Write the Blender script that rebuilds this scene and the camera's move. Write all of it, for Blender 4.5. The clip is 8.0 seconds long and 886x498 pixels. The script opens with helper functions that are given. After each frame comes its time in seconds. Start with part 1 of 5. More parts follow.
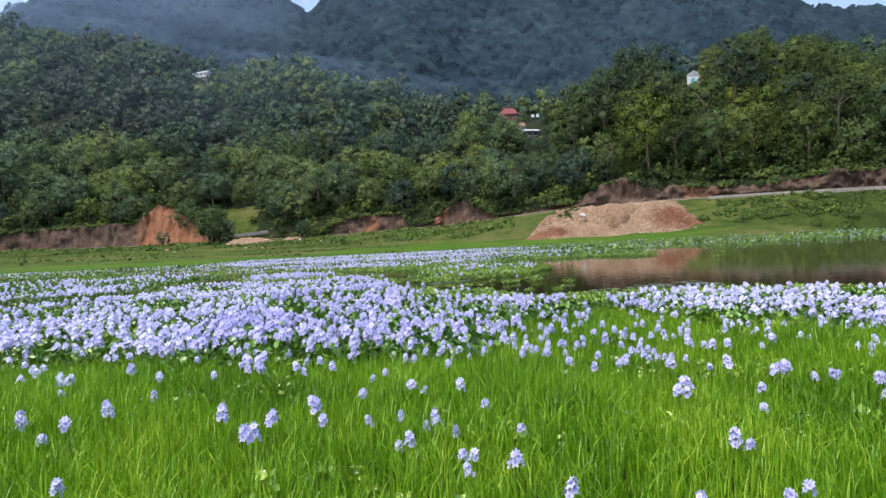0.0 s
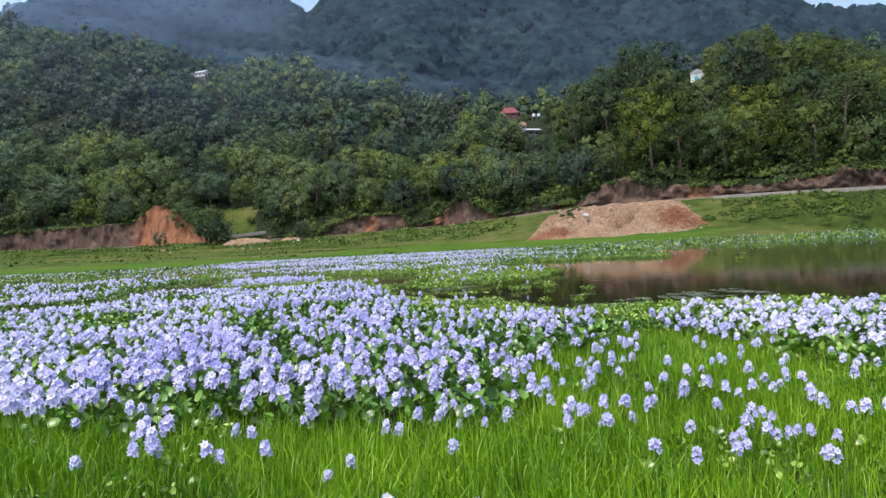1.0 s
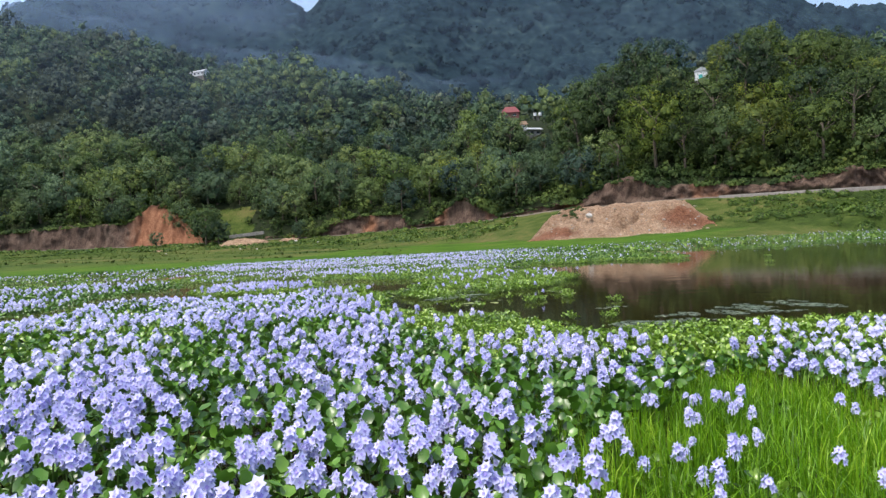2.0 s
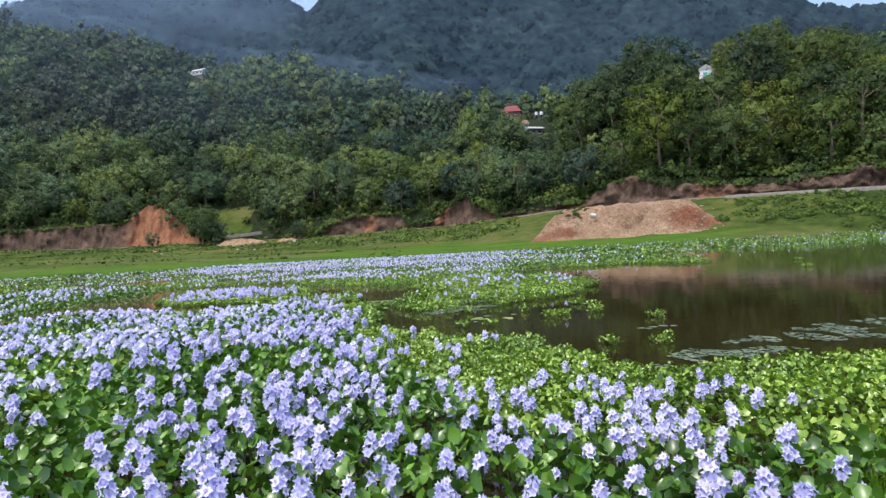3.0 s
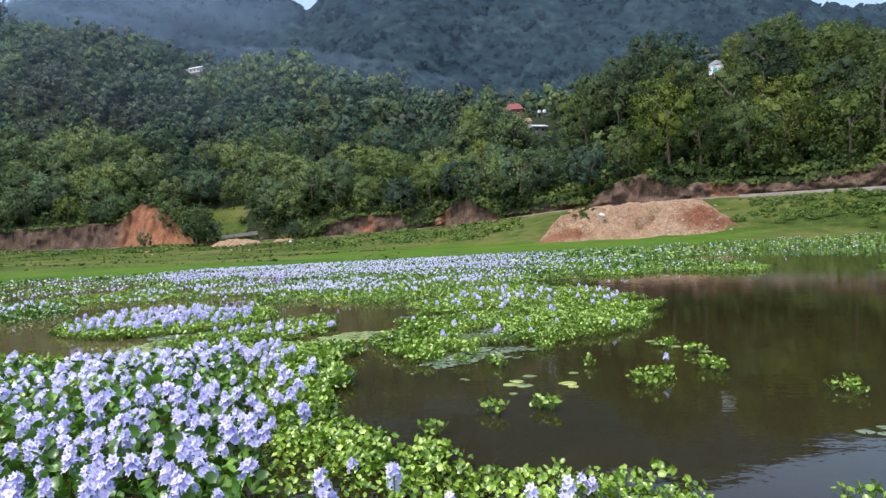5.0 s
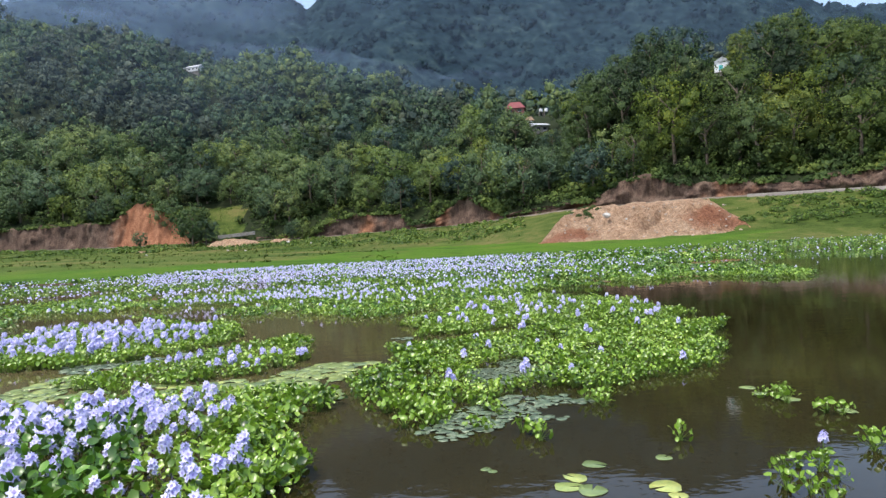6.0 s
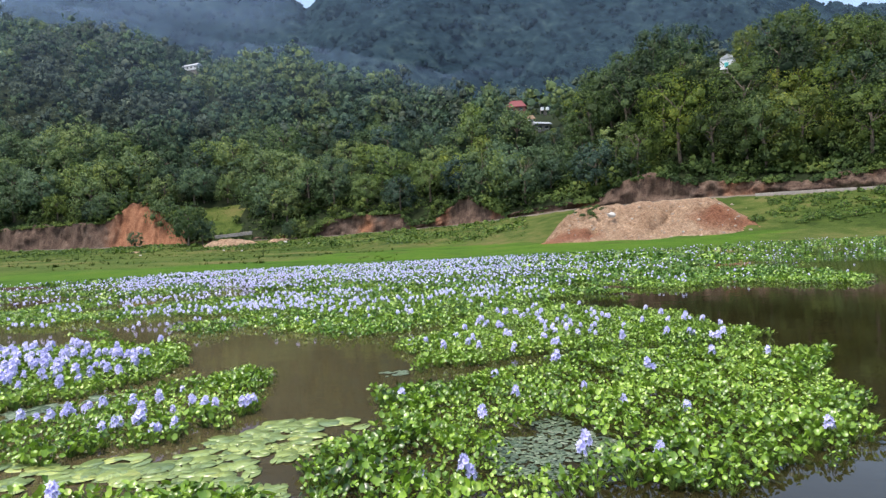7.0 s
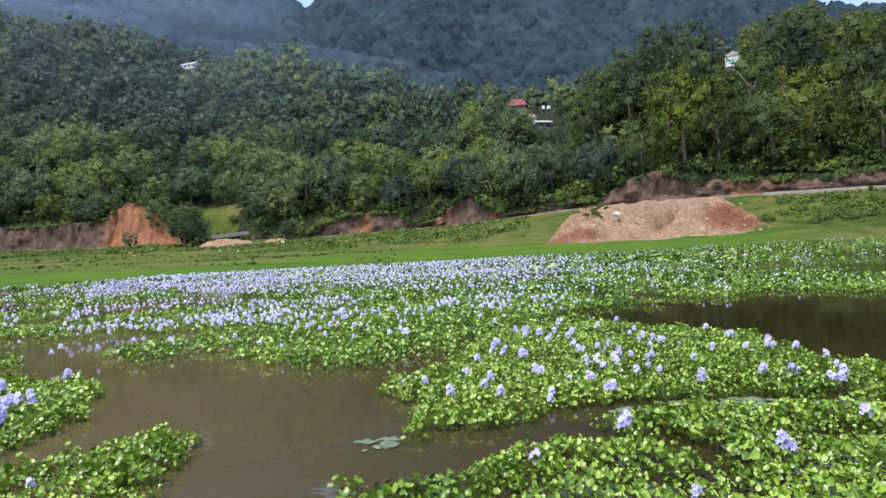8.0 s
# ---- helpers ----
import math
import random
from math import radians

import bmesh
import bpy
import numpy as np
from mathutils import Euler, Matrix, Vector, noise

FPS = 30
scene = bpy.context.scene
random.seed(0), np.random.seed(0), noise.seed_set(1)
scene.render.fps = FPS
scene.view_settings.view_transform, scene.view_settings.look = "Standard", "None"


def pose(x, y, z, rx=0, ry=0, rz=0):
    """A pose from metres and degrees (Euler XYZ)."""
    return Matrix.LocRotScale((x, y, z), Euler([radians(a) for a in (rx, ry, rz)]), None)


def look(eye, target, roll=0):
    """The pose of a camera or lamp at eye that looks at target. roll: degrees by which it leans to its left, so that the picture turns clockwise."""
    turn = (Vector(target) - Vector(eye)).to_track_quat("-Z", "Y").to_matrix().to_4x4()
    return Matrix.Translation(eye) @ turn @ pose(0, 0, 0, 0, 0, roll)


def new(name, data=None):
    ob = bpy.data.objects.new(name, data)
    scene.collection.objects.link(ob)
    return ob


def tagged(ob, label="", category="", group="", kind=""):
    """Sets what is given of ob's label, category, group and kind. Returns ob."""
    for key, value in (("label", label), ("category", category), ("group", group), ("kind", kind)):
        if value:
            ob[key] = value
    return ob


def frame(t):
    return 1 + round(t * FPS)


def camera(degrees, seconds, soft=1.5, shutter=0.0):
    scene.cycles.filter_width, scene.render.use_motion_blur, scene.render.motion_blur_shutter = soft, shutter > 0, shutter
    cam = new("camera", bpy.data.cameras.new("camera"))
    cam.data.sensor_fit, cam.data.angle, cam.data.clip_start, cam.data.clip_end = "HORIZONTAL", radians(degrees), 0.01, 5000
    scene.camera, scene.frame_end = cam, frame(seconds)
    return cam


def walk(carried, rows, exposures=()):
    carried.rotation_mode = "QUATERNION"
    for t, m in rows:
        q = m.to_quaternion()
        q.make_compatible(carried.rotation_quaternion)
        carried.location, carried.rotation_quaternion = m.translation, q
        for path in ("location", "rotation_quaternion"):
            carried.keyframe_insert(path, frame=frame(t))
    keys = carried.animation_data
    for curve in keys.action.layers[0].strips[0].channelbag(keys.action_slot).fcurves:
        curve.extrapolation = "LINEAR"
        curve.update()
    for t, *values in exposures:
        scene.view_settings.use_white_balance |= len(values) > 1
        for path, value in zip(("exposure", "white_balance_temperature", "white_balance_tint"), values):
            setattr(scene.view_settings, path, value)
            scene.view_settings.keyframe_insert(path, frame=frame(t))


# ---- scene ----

from mathutils import Quaternion

rng = np.random.default_rng(7)

# ---------------------------------------------------------------- camera
cam = camera(70.0, 8.0, soft=1.4)


def cam_at(x, y, z, yaw, pitch, roll):
    """Eye in metres; yaw to the left of +y, pitch up and roll, in degrees."""
    a, b = radians(yaw), radians(pitch)
    way = Vector((-math.sin(a) * math.cos(b), math.cos(a) * math.cos(b), math.sin(b)))
    eye = Vector((x, y, z))
    return look(eye, eye + way * 10, roll)


ROWS = [
    (0.0, cam_at(0.105, 0.070, 1.407, -0.515, -0.843, -2.622)),
    (0.5, cam_at(0.115, 1.175, 1.414, -0.515, -0.822, -2.639)),
    (1.0, cam_at(0.119, 2.350, 1.426, -0.514, -0.803, -2.645)),
    (1.5, cam_at(0.119, 3.550, 1.441, -0.510, -0.786, -2.643)),
    (2.0, cam_at(0.114, 4.775, 1.459, -0.504, -0.771, -2.634)),
    (2.5, cam_at(0.104, 6.010, 1.478, -0.497, -0.757, -2.619)),
    (3.0, cam_at(0.091, 7.250, 1.499, -0.489, -0.745, -2.598)),
    (3.5, cam_at(0.075, 8.455, 1.521, -0.481, -0.734, -2.574)),
    (4.0, cam_at(0.057, 9.670, 1.548, -0.473, -0.725, -2.547)),
    (4.5, cam_at(0.036, 10.930, 1.570, -0.467, -0.716, -2.518)),
    (5.0, cam_at(0.014, 12.290, 1.588, -0.462, -0.708, -2.489)),
    (5.5, cam_at(-0.009, 13.690, 1.603, -0.458, -0.701, -2.460)),
    (6.0, cam_at(-0.033, 15.070, 1.618, -0.457, -0.695, -2.433)),
    (6.5, cam_at(-0.057, 16.410, 1.628, -0.460, -0.689, -2.409)),
    (7.0, cam_at(-0.081, 17.795, 1.636, -0.466, -0.683, -2.389)),
    (7.5, cam_at(-0.103, 19.170, 1.645, -0.475, -0.677, -2.374)),
    (8.0, cam_at(-0.124, 20.500, 1.652, -0.490, -0.671, -2.365)),
]
walk(cam, ROWS, [(0.0, 0.0), (3.5, 0.0), (4.5, 0.12), (6.0, 0.2), (8.0, 0.2)])

# ---------------------------------------------------------------- light
SUN_EL, SUN_AZ = radians(71), radians(235)      # azimuth clockwise from +y
scene.view_settings.exposure = 0.0
world = bpy.data.worlds.new("sky")
scene.world = world
world.use_nodes = True
wn = world.node_tree.nodes
wn.clear()
sky = wn.new("ShaderNodeTexSky")
sky.sky_type = "NISHITA"
sky.sun_disc = False
sky.sun_elevation = SUN_EL
sky.sun_rotation = SUN_AZ
sky.dust_density = 4.0
sky.air_density = 1.0
sky.ozone_density = 1.5
wbg = wn.new("ShaderNodeBackground")
wbg.inputs["Strength"].default_value = 0.30
wout = wn.new("ShaderNodeOutputWorld")
world.node_tree.links.new(sky.outputs[0], wbg.inputs[0])
world.node_tree.links.new(wbg.outputs[0], wout.inputs[0])

sun_data = bpy.data.lights.new("sun", "SUN")
sun_data.energy = 2.9
sun_data.angle = radians(4)
sun_data.color = (1.0, 0.96, 0.9)
sun = new("sun", sun_data)
sun_way = Vector((math.sin(SUN_AZ) * math.cos(SUN_EL), math.cos(SUN_AZ) * math.cos(SUN_EL), math.sin(SUN_EL)))
sun.matrix_world = look(sun_way * 300, (0, 0, 0))


# ---------------------------------------------------------------- materials
class Nodes:
    """A short way to build one node material."""

    def __init__(self, name):
        self.mat = bpy.data.materials.new(name)
        self.mat.use_nodes = True
        self.tree = self.mat.node_tree
        self.tree.nodes.clear()
        self.out = self.add("ShaderNodeOutputMaterial")
        self.coord = self.add("ShaderNodeTexCoord").outputs["Object"]
        self.geo = self.add("ShaderNodeNewGeometry")

    def add(self, kind, **props):
        node = self.tree.nodes.new(kind)
        for key, value in props.items():
            setattr(node, key, value)
        return node

    def link(self, a, b):
        self.tree.links.new(a, b)

    def noise(self, scale, detail=4.0, rough=0.6, coord=None, stretch=None):
        n = self.add("ShaderNodeTexNoise")
        n.inputs["Scale"].default_value = scale
        n.inputs["Detail"].default_value = detail
        n.inputs["Roughness"].default_value = rough
        src = coord or self.coord
        if stretch:
            m = self.add("ShaderNodeMapping")
            m.inputs["Scale"].default_value = stretch
            self.link(src, m.inputs["Vector"])
            src = m.outputs[0]
        self.link(src, n.inputs["Vector"])
        return n.outputs["Fac"]

    def ramp(self, fac, stops):
        r = self.add("ShaderNodeValToRGB")
        el = r.color_ramp.elements
        while len(el) < len(stops):
            el.new(0.5)
        for e, (p, c) in zip(el, stops):
            e.position = p
            e.color = (*c, 1) if len(c) == 3 else c
        self.link(fac, r.inputs[0])
        return r.outputs[0]

    def math(self, op, a, b=0.5, clamp=False):
        m = self.add("ShaderNodeMath", operation=op, use_clamp=clamp)
        for i, v in enumerate((a, b)):
            if isinstance(v, (int, float)):
                m.inputs[i].default_value = v
            else:
                self.link(v, m.inputs[i])
        return m.outputs[0]

    def mix(self, fac, a, b, blend="MIX"):
        m = self.add("ShaderNodeMix", data_type="RGBA", blend_type=blend)
        for i, v in ((0, fac), (6, a), (7, b)):
            if isinstance(v, (int, float)):
                m.inputs[i].default_value = v
            elif isinstance(v, tuple):
                m.inputs[i].default_value = (*v, 1)
            else:
                self.link(v, m.inputs[i])
        return m.outputs[2]

    def bump(self, height, strength, distance):
        b = self.add("ShaderNodeBump")
        b.inputs["Strength"].default_value = strength
        b.inputs["Distance"].default_value = distance
        self.link(height, b.inputs["Height"])
        return b.outputs[0]

    def finish(self, color, rough=0.7, normal=None, translucent=0.0, spec=0.5, ior=None, glow_color=None):
        p = self.add("ShaderNodeBsdfPrincipled")
        if isinstance(color, tuple):
            p.inputs["Base Color"].default_value = (*color, 1)
        else:
            self.link(color, p.inputs["Base Color"])
        if isinstance(rough, (int, float)):
            p.inputs["Roughness"].default_value = rough
        else:
            self.link(rough, p.inputs["Roughness"])
        p.inputs["Specular IOR Level"].default_value = spec
        if ior:
            p.inputs["IOR"].default_value = ior
        if normal is not None:
            self.link(normal, p.inputs["Normal"])
        if translucent:
            t = self.add("ShaderNodeBsdfTranslucent")
            if isinstance(color, tuple):
                t.inputs[0].default_value = (*color, 1)
            else:
                self.link(color, t.inputs[0])
            m = self.add("ShaderNodeMixShader")
            m.inputs[0].default_value = translucent
            self.link(p.outputs[0], m.inputs[1])
            self.link(t.outputs[0], m.inputs[2])
            self.link(m.outputs[0], self.out.inputs[0])
        else:
            self.link(p.outputs[0], self.out.inputs[0])
        return self.mat


def island_leaf(name, stops, rough=0.35, translucent=0.25, spec=0.5, patch=0.6, by_object=False, shift=0.5, leafy=0.7, patchy=1.1, hues=True, fleck=0.0):
    """Foliage that varies leaf by leaf, and in larger patches."""
    n = Nodes(name)
    r = n.geo.outputs["Random Per Island"]
    if by_object:
        ob = n.add("ShaderNodeObjectInfo").outputs["Random"]
        r = n.math("ADD", n.math("MULTIPLY", r, 1 - shift), n.math("MULTIPLY", ob, shift))
    big = n.noise(patch, 3.0, 0.6)
    mean = 0.5 - 0.5 * leafy
    fac = n.math("ADD", n.math("MULTIPLY", r, leafy), n.math("MULTIPLY", n.math("SUBTRACT", big, 0.5), patchy))
    normal = None
    if fleck:
        # single leaves, finer than the modelled sprays
        bits = n.noise(fleck, 3.0, 0.7)
        fac = n.math("ADD", fac, n.math("MULTIPLY", n.math("SUBTRACT", bits, 0.5), 1.15))
        normal = n.bump(bits, 0.9, 0.5)
    fac = n.math("ADD", fac, mean - 0.03, clamp=True)
    col = n.ramp(fac, stops)
    if by_object and hues:
        tint = n.ramp(n.math("FRACT", n.math("MULTIPLY", ob, 17.3)), [(0.0, (0.88, 0.96, 1.1)), (0.4, (1.0, 1.0, 0.9)), (0.75, (1.1, 1.08, 0.7)), (1.0, (1.4, 1.3, 0.55))])
        col = n.mix(1.0, col, tint, "MULTIPLY")
    return n.finish(col, rough, normal, translucent, spec)


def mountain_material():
    """The closed canopy of a far wood, with blue haze put into its colour."""
    n = Nodes("hazy_mountain_foliage")
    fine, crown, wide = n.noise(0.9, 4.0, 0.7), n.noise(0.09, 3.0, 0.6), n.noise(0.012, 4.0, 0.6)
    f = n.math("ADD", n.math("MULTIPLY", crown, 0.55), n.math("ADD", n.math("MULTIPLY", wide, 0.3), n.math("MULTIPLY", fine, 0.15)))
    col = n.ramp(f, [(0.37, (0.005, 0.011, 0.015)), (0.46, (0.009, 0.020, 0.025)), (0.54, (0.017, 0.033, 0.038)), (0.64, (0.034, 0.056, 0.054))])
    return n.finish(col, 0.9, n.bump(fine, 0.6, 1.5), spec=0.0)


def haze_material():
    """Bluish haze and mist as the colour of a sheet: nearly clear, denser high up and most of all on the left-hand
    ridge.
    """
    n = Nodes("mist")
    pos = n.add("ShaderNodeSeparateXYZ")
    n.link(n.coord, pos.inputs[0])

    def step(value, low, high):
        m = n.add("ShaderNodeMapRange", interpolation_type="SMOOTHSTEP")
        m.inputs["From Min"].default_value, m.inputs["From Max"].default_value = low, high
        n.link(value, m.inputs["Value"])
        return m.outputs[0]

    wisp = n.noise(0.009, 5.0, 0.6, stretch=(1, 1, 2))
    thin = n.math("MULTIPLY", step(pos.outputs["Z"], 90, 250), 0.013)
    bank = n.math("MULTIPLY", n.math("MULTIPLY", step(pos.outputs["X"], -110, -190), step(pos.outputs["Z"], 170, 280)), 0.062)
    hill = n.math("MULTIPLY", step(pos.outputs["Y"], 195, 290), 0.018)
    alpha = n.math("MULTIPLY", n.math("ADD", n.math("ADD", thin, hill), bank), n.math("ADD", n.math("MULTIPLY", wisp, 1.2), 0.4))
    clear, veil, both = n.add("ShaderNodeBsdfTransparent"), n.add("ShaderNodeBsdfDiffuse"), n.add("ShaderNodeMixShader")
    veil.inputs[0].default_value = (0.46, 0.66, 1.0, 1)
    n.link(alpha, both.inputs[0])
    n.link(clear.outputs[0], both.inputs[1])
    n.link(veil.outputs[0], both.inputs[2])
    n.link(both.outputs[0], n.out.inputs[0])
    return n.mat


M_LEAF = island_leaf("hyacinth_leaf", [(0.0, (0.016, 0.048, 0.005)), (0.4, (0.048, 0.128, 0.010)), (0.75, (0.108, 0.245, 0.020)), (1.0, (0.23, 0.39, 0.055))], 0.34, 0.2, 0.6, 0.45)
M_LEAF_LOW = island_leaf("young_hyacinth_leaf", [(0.0, (0.020, 0.054, 0.006)), (0.3, (0.098, 0.196, 0.014)), (0.65, (0.205, 0.345, 0.028)), (1.0, (0.40, 0.53, 0.10))], 0.31, 0.2, 0.6, 0.8)
M_PETIOLE = island_leaf("hyacinth_petiole", [(0.0, (0.06, 0.13, 0.02)), (1.0, (0.22, 0.34, 0.06))], 0.4, 0.15)
M_PETAL = island_leaf("hyacinth_petal", [(0.0, (0.50, 0.50, 0.84)), (0.5, (0.63, 0.625, 0.91)), (1.0, (0.78, 0.77, 0.95))], 0.6, 0.3, 0.2, 0.5)
M_BLOTCH = island_leaf("petal_blotch", [(0.0, (0.29, 0.24, 0.64)), (1.0, (0.43, 0.37, 0.76))], 0.6, 0.2, 0.2)
M_GRASS = island_leaf("grass_blade", [(0.0, (0.050, 0.130, 0.004)), (0.35, (0.118, 0.278, 0.006)), (0.7, (0.202, 0.395, 0.010)), (1.0, (0.40, 0.53, 0.045))], 0.45, 0.35, 0.35, 0.8, patchy=1.5)
M_PAD = island_leaf("lily_pad", [(0.0, (0.06, 0.095, 0.04)), (0.3, (0.13, 0.185, 0.07)), (0.65, (0.22, 0.285, 0.085)), (0.9, (0.36, 0.38, 0.11)), (1.0, (0.34, 0.27, 0.10))], 0.28, 0.0, 0.5, 2.5, by_object=True, shift=0.8, leafy=0.8, patchy=0.8, hues=False)
M_PAD_DULL = island_leaf("small_pad", [(0.0, (0.05, 0.085, 0.05)), (0.6, (0.12, 0.165, 0.10)), (1.0, (0.26, 0.30, 0.20))], 0.35, 0.0, 0.5, 1.2)
M_TREE = island_leaf("tree_foliage", [(0.0, (0.018, 0.038, 0.020)), (0.3, (0.044, 0.082, 0.032)), (0.6, (0.092, 0.146, 0.042)), (0.85, (0.155, 0.20, 0.040)), (1.0, (0.27, 0.30, 0.06))], 0.6, 0.35, 0.3, 0.25, True, 0.7, 0.95, 0.6, fleck=3.2)
# Hill trees and M_FOREST: bluer tones and lifted darks put haze into the colour.
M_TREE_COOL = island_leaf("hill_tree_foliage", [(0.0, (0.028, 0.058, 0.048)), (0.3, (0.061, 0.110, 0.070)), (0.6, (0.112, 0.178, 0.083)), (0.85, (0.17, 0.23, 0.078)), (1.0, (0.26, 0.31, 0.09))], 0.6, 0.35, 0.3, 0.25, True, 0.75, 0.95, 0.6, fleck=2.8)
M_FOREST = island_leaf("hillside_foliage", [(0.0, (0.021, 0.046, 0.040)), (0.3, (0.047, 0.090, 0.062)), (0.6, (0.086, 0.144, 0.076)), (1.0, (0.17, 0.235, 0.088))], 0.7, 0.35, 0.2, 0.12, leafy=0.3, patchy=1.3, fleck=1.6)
M_FOREST_LIGHT = island_leaf("light_hillside_foliage", [(0.0, (0.060, 0.094, 0.044)), (0.4, (0.105, 0.158, 0.060)), (0.8, (0.17, 0.22, 0.075)), (1.0, (0.23, 0.28, 0.09))], 0.7, 0.35, 0.2, 0.12, leafy=0.3, patchy=1.2, fleck=1.6)
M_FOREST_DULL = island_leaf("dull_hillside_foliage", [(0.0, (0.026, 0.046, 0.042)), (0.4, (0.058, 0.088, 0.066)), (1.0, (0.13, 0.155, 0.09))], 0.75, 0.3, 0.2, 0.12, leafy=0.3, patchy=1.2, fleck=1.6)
M_TUFT = island_leaf("tussock_grass", [(0.0, (0.060, 0.110, 0.014)), (0.5, (0.105, 0.160, 0.024)), (0.8, (0.14, 0.165, 0.04)), (1.0, (0.2, 0.17, 0.07))], 0.7, 0.3, 0.2, 0.15, leafy=0.5, patchy=1.2)
M_UNDER = island_leaf("undergrowth_foliage", [(0.0, (0.018, 0.036, 0.011)), (0.4, (0.040, 0.074, 0.018)), (0.8, (0.095, 0.138, 0.028)), (1.0, (0.19, 0.21, 0.045))], 0.7, 0.3, 0.2, 0.12, leafy=0.3, patchy=2.2)
M_FAR, M_HAZE = mountain_material(), haze_material()
M_SHRUB = island_leaf("shrub_foliage", [(0.0, (0.018, 0.046, 0.006)), (0.5, (0.056, 0.112, 0.012)), (1.0, (0.16, 0.22, 0.03))], 0.6, 0.25, 0.3, 0.3)


def bark():
    n = Nodes("bark")
    f = n.noise(3.0, 6.0, 0.7, stretch=(4, 4, 0.6))
    return n.finish(n.ramp(f, [(0.3, (0.045, 0.035, 0.025)), (0.7, (0.16, 0.13, 0.10))]), 0.9, n.bump(f, 0.6, 0.05))


def bank_material():
    """Short grass of the banks, rougher and drier on the slopes."""
    n = Nodes("bank_grass")
    big, mid, fine = n.noise(0.05, 4.0, 0.6, stretch=(0.5, 1.5, 1)), n.noise(0.3, 6.0, 0.75), n.noise(3.0, 4.0)
    f = n.math("ADD", n.math("MULTIPLY", mid, 0.5), n.math("MULTIPLY", big, 0.5))
    lush = n.ramp(f, [(0.34, (0.020, 0.054, 0.004)), (0.45, (0.040, 0.098, 0.006)), (0.55, (0.060, 0.122, 0.008)), (0.66, (0.09, 0.120, 0.018))])
    rough = n.ramp(f, [(0.36, (0.014, 0.026, 0.005)), (0.43, (0.030, 0.052, 0.008)), (0.50, (0.060, 0.082, 0.017)), (0.57, (0.105, 0.102, 0.033)), (0.67, (0.14, 0.098, 0.05))])
    tilt = n.add("ShaderNodeSeparateXYZ")
    n.link(n.geo.outputs["True Normal"], tilt.inputs[0])
    steep = n.ramp(n.math("ADD", tilt.outputs["Z"], n.math("MULTIPLY", mid, 0.006)), [(0.9935, (1, 1, 1)), (1.0, (0, 0, 0))])
    pos = n.add("ShaderNodeSeparateXYZ")
    n.link(n.coord, pos.inputs[0])
    # the drier terrace on the left-hand side of the valley
    dry = n.add("ShaderNodeMapRange", interpolation_type="SMOOTHSTEP")
    dry.inputs["From Min"].default_value, dry.inputs["From Max"].default_value = 78, 92
    reach = n.math("SUBTRACT", pos.outputs["Y"], n.math("MULTIPLY", n.math("MAXIMUM", n.math("ADD", pos.outputs["X"], 22.0), 0.0), 3.0))
    n.link(n.math("ADD", reach, n.math("MULTIPLY", big, 16.0)), dry.inputs["Value"])
    grass = n.mix(n.math("MAXIMUM", steep, n.math("MULTIPLY", dry.outputs[0], 0.8)), lush, rough)
    grass = n.mix(n.math("MULTIPLY", fine, 0.4), grass, (0.035, 0.055, 0.010))
    return n.finish(grass, 0.95, n.bump(n.math("ADD", mid, n.math("MULTIPLY", fine, 0.3)), 0.8, 0.35), spec=0.1)


def cut_material():
    """Raw earth of the road cutting, from grey-brown to red."""
    n = Nodes("cut_earth")
    a, b, c = n.noise(0.06, 3.0), n.noise(0.7, 6.0, 0.7, stretch=(1, 1, 0.25)), n.noise(2.6, 5.0, 0.75)
    f = n.math("ADD", n.math("MULTIPLY", b, 0.55), n.math("MULTIPLY", c, 0.45))
    red = n.ramp(f, [(0.32, (0.065, 0.028, 0.016)), (0.46, (0.18, 0.078, 0.042)), (0.58, (0.29, 0.142, 0.080)), (0.7, (0.38, 0.225, 0.14))])
    dull = n.ramp(f, [(0.34, (0.022, 0.015, 0.011)), (0.47, (0.072, 0.047, 0.035)), (0.58, (0.130, 0.092, 0.069)), (0.72, (0.22, 0.17, 0.13))])
    pos = n.add("ShaderNodeSeparateXYZ")
    n.link(n.coord, pos.inputs[0])
    slide = n.ramp(n.math("ADD", n.math("MULTIPLY", n.math("ABSOLUTE", n.math("ADD", pos.outputs["X"], 79.0)), 0.034), n.math("MULTIPLY", n.math("SUBTRACT", b, 0.5), 0.3)), [(0.33, (1, 1, 1)), (0.5, (0, 0, 0))])     # the fresh red slide
    west = n.ramp(n.math("MULTIPLY", n.math("ADD", pos.outputs["X"], 110.0), 0.05), [(0.3, (0, 0, 0)), (0.9, (1, 1, 1))])     # older grey-brown face beyond the slide
    k = n.math("MAXIMUM", n.math("MULTIPLY", n.ramp(a, [(0.54, (0, 0, 0)), (0.64, (1, 1, 1))]), west), slide)
    return n.finish(n.mix(k, dull, red), 0.95, n.bump(f, 0.8, 0.3), spec=0.15)


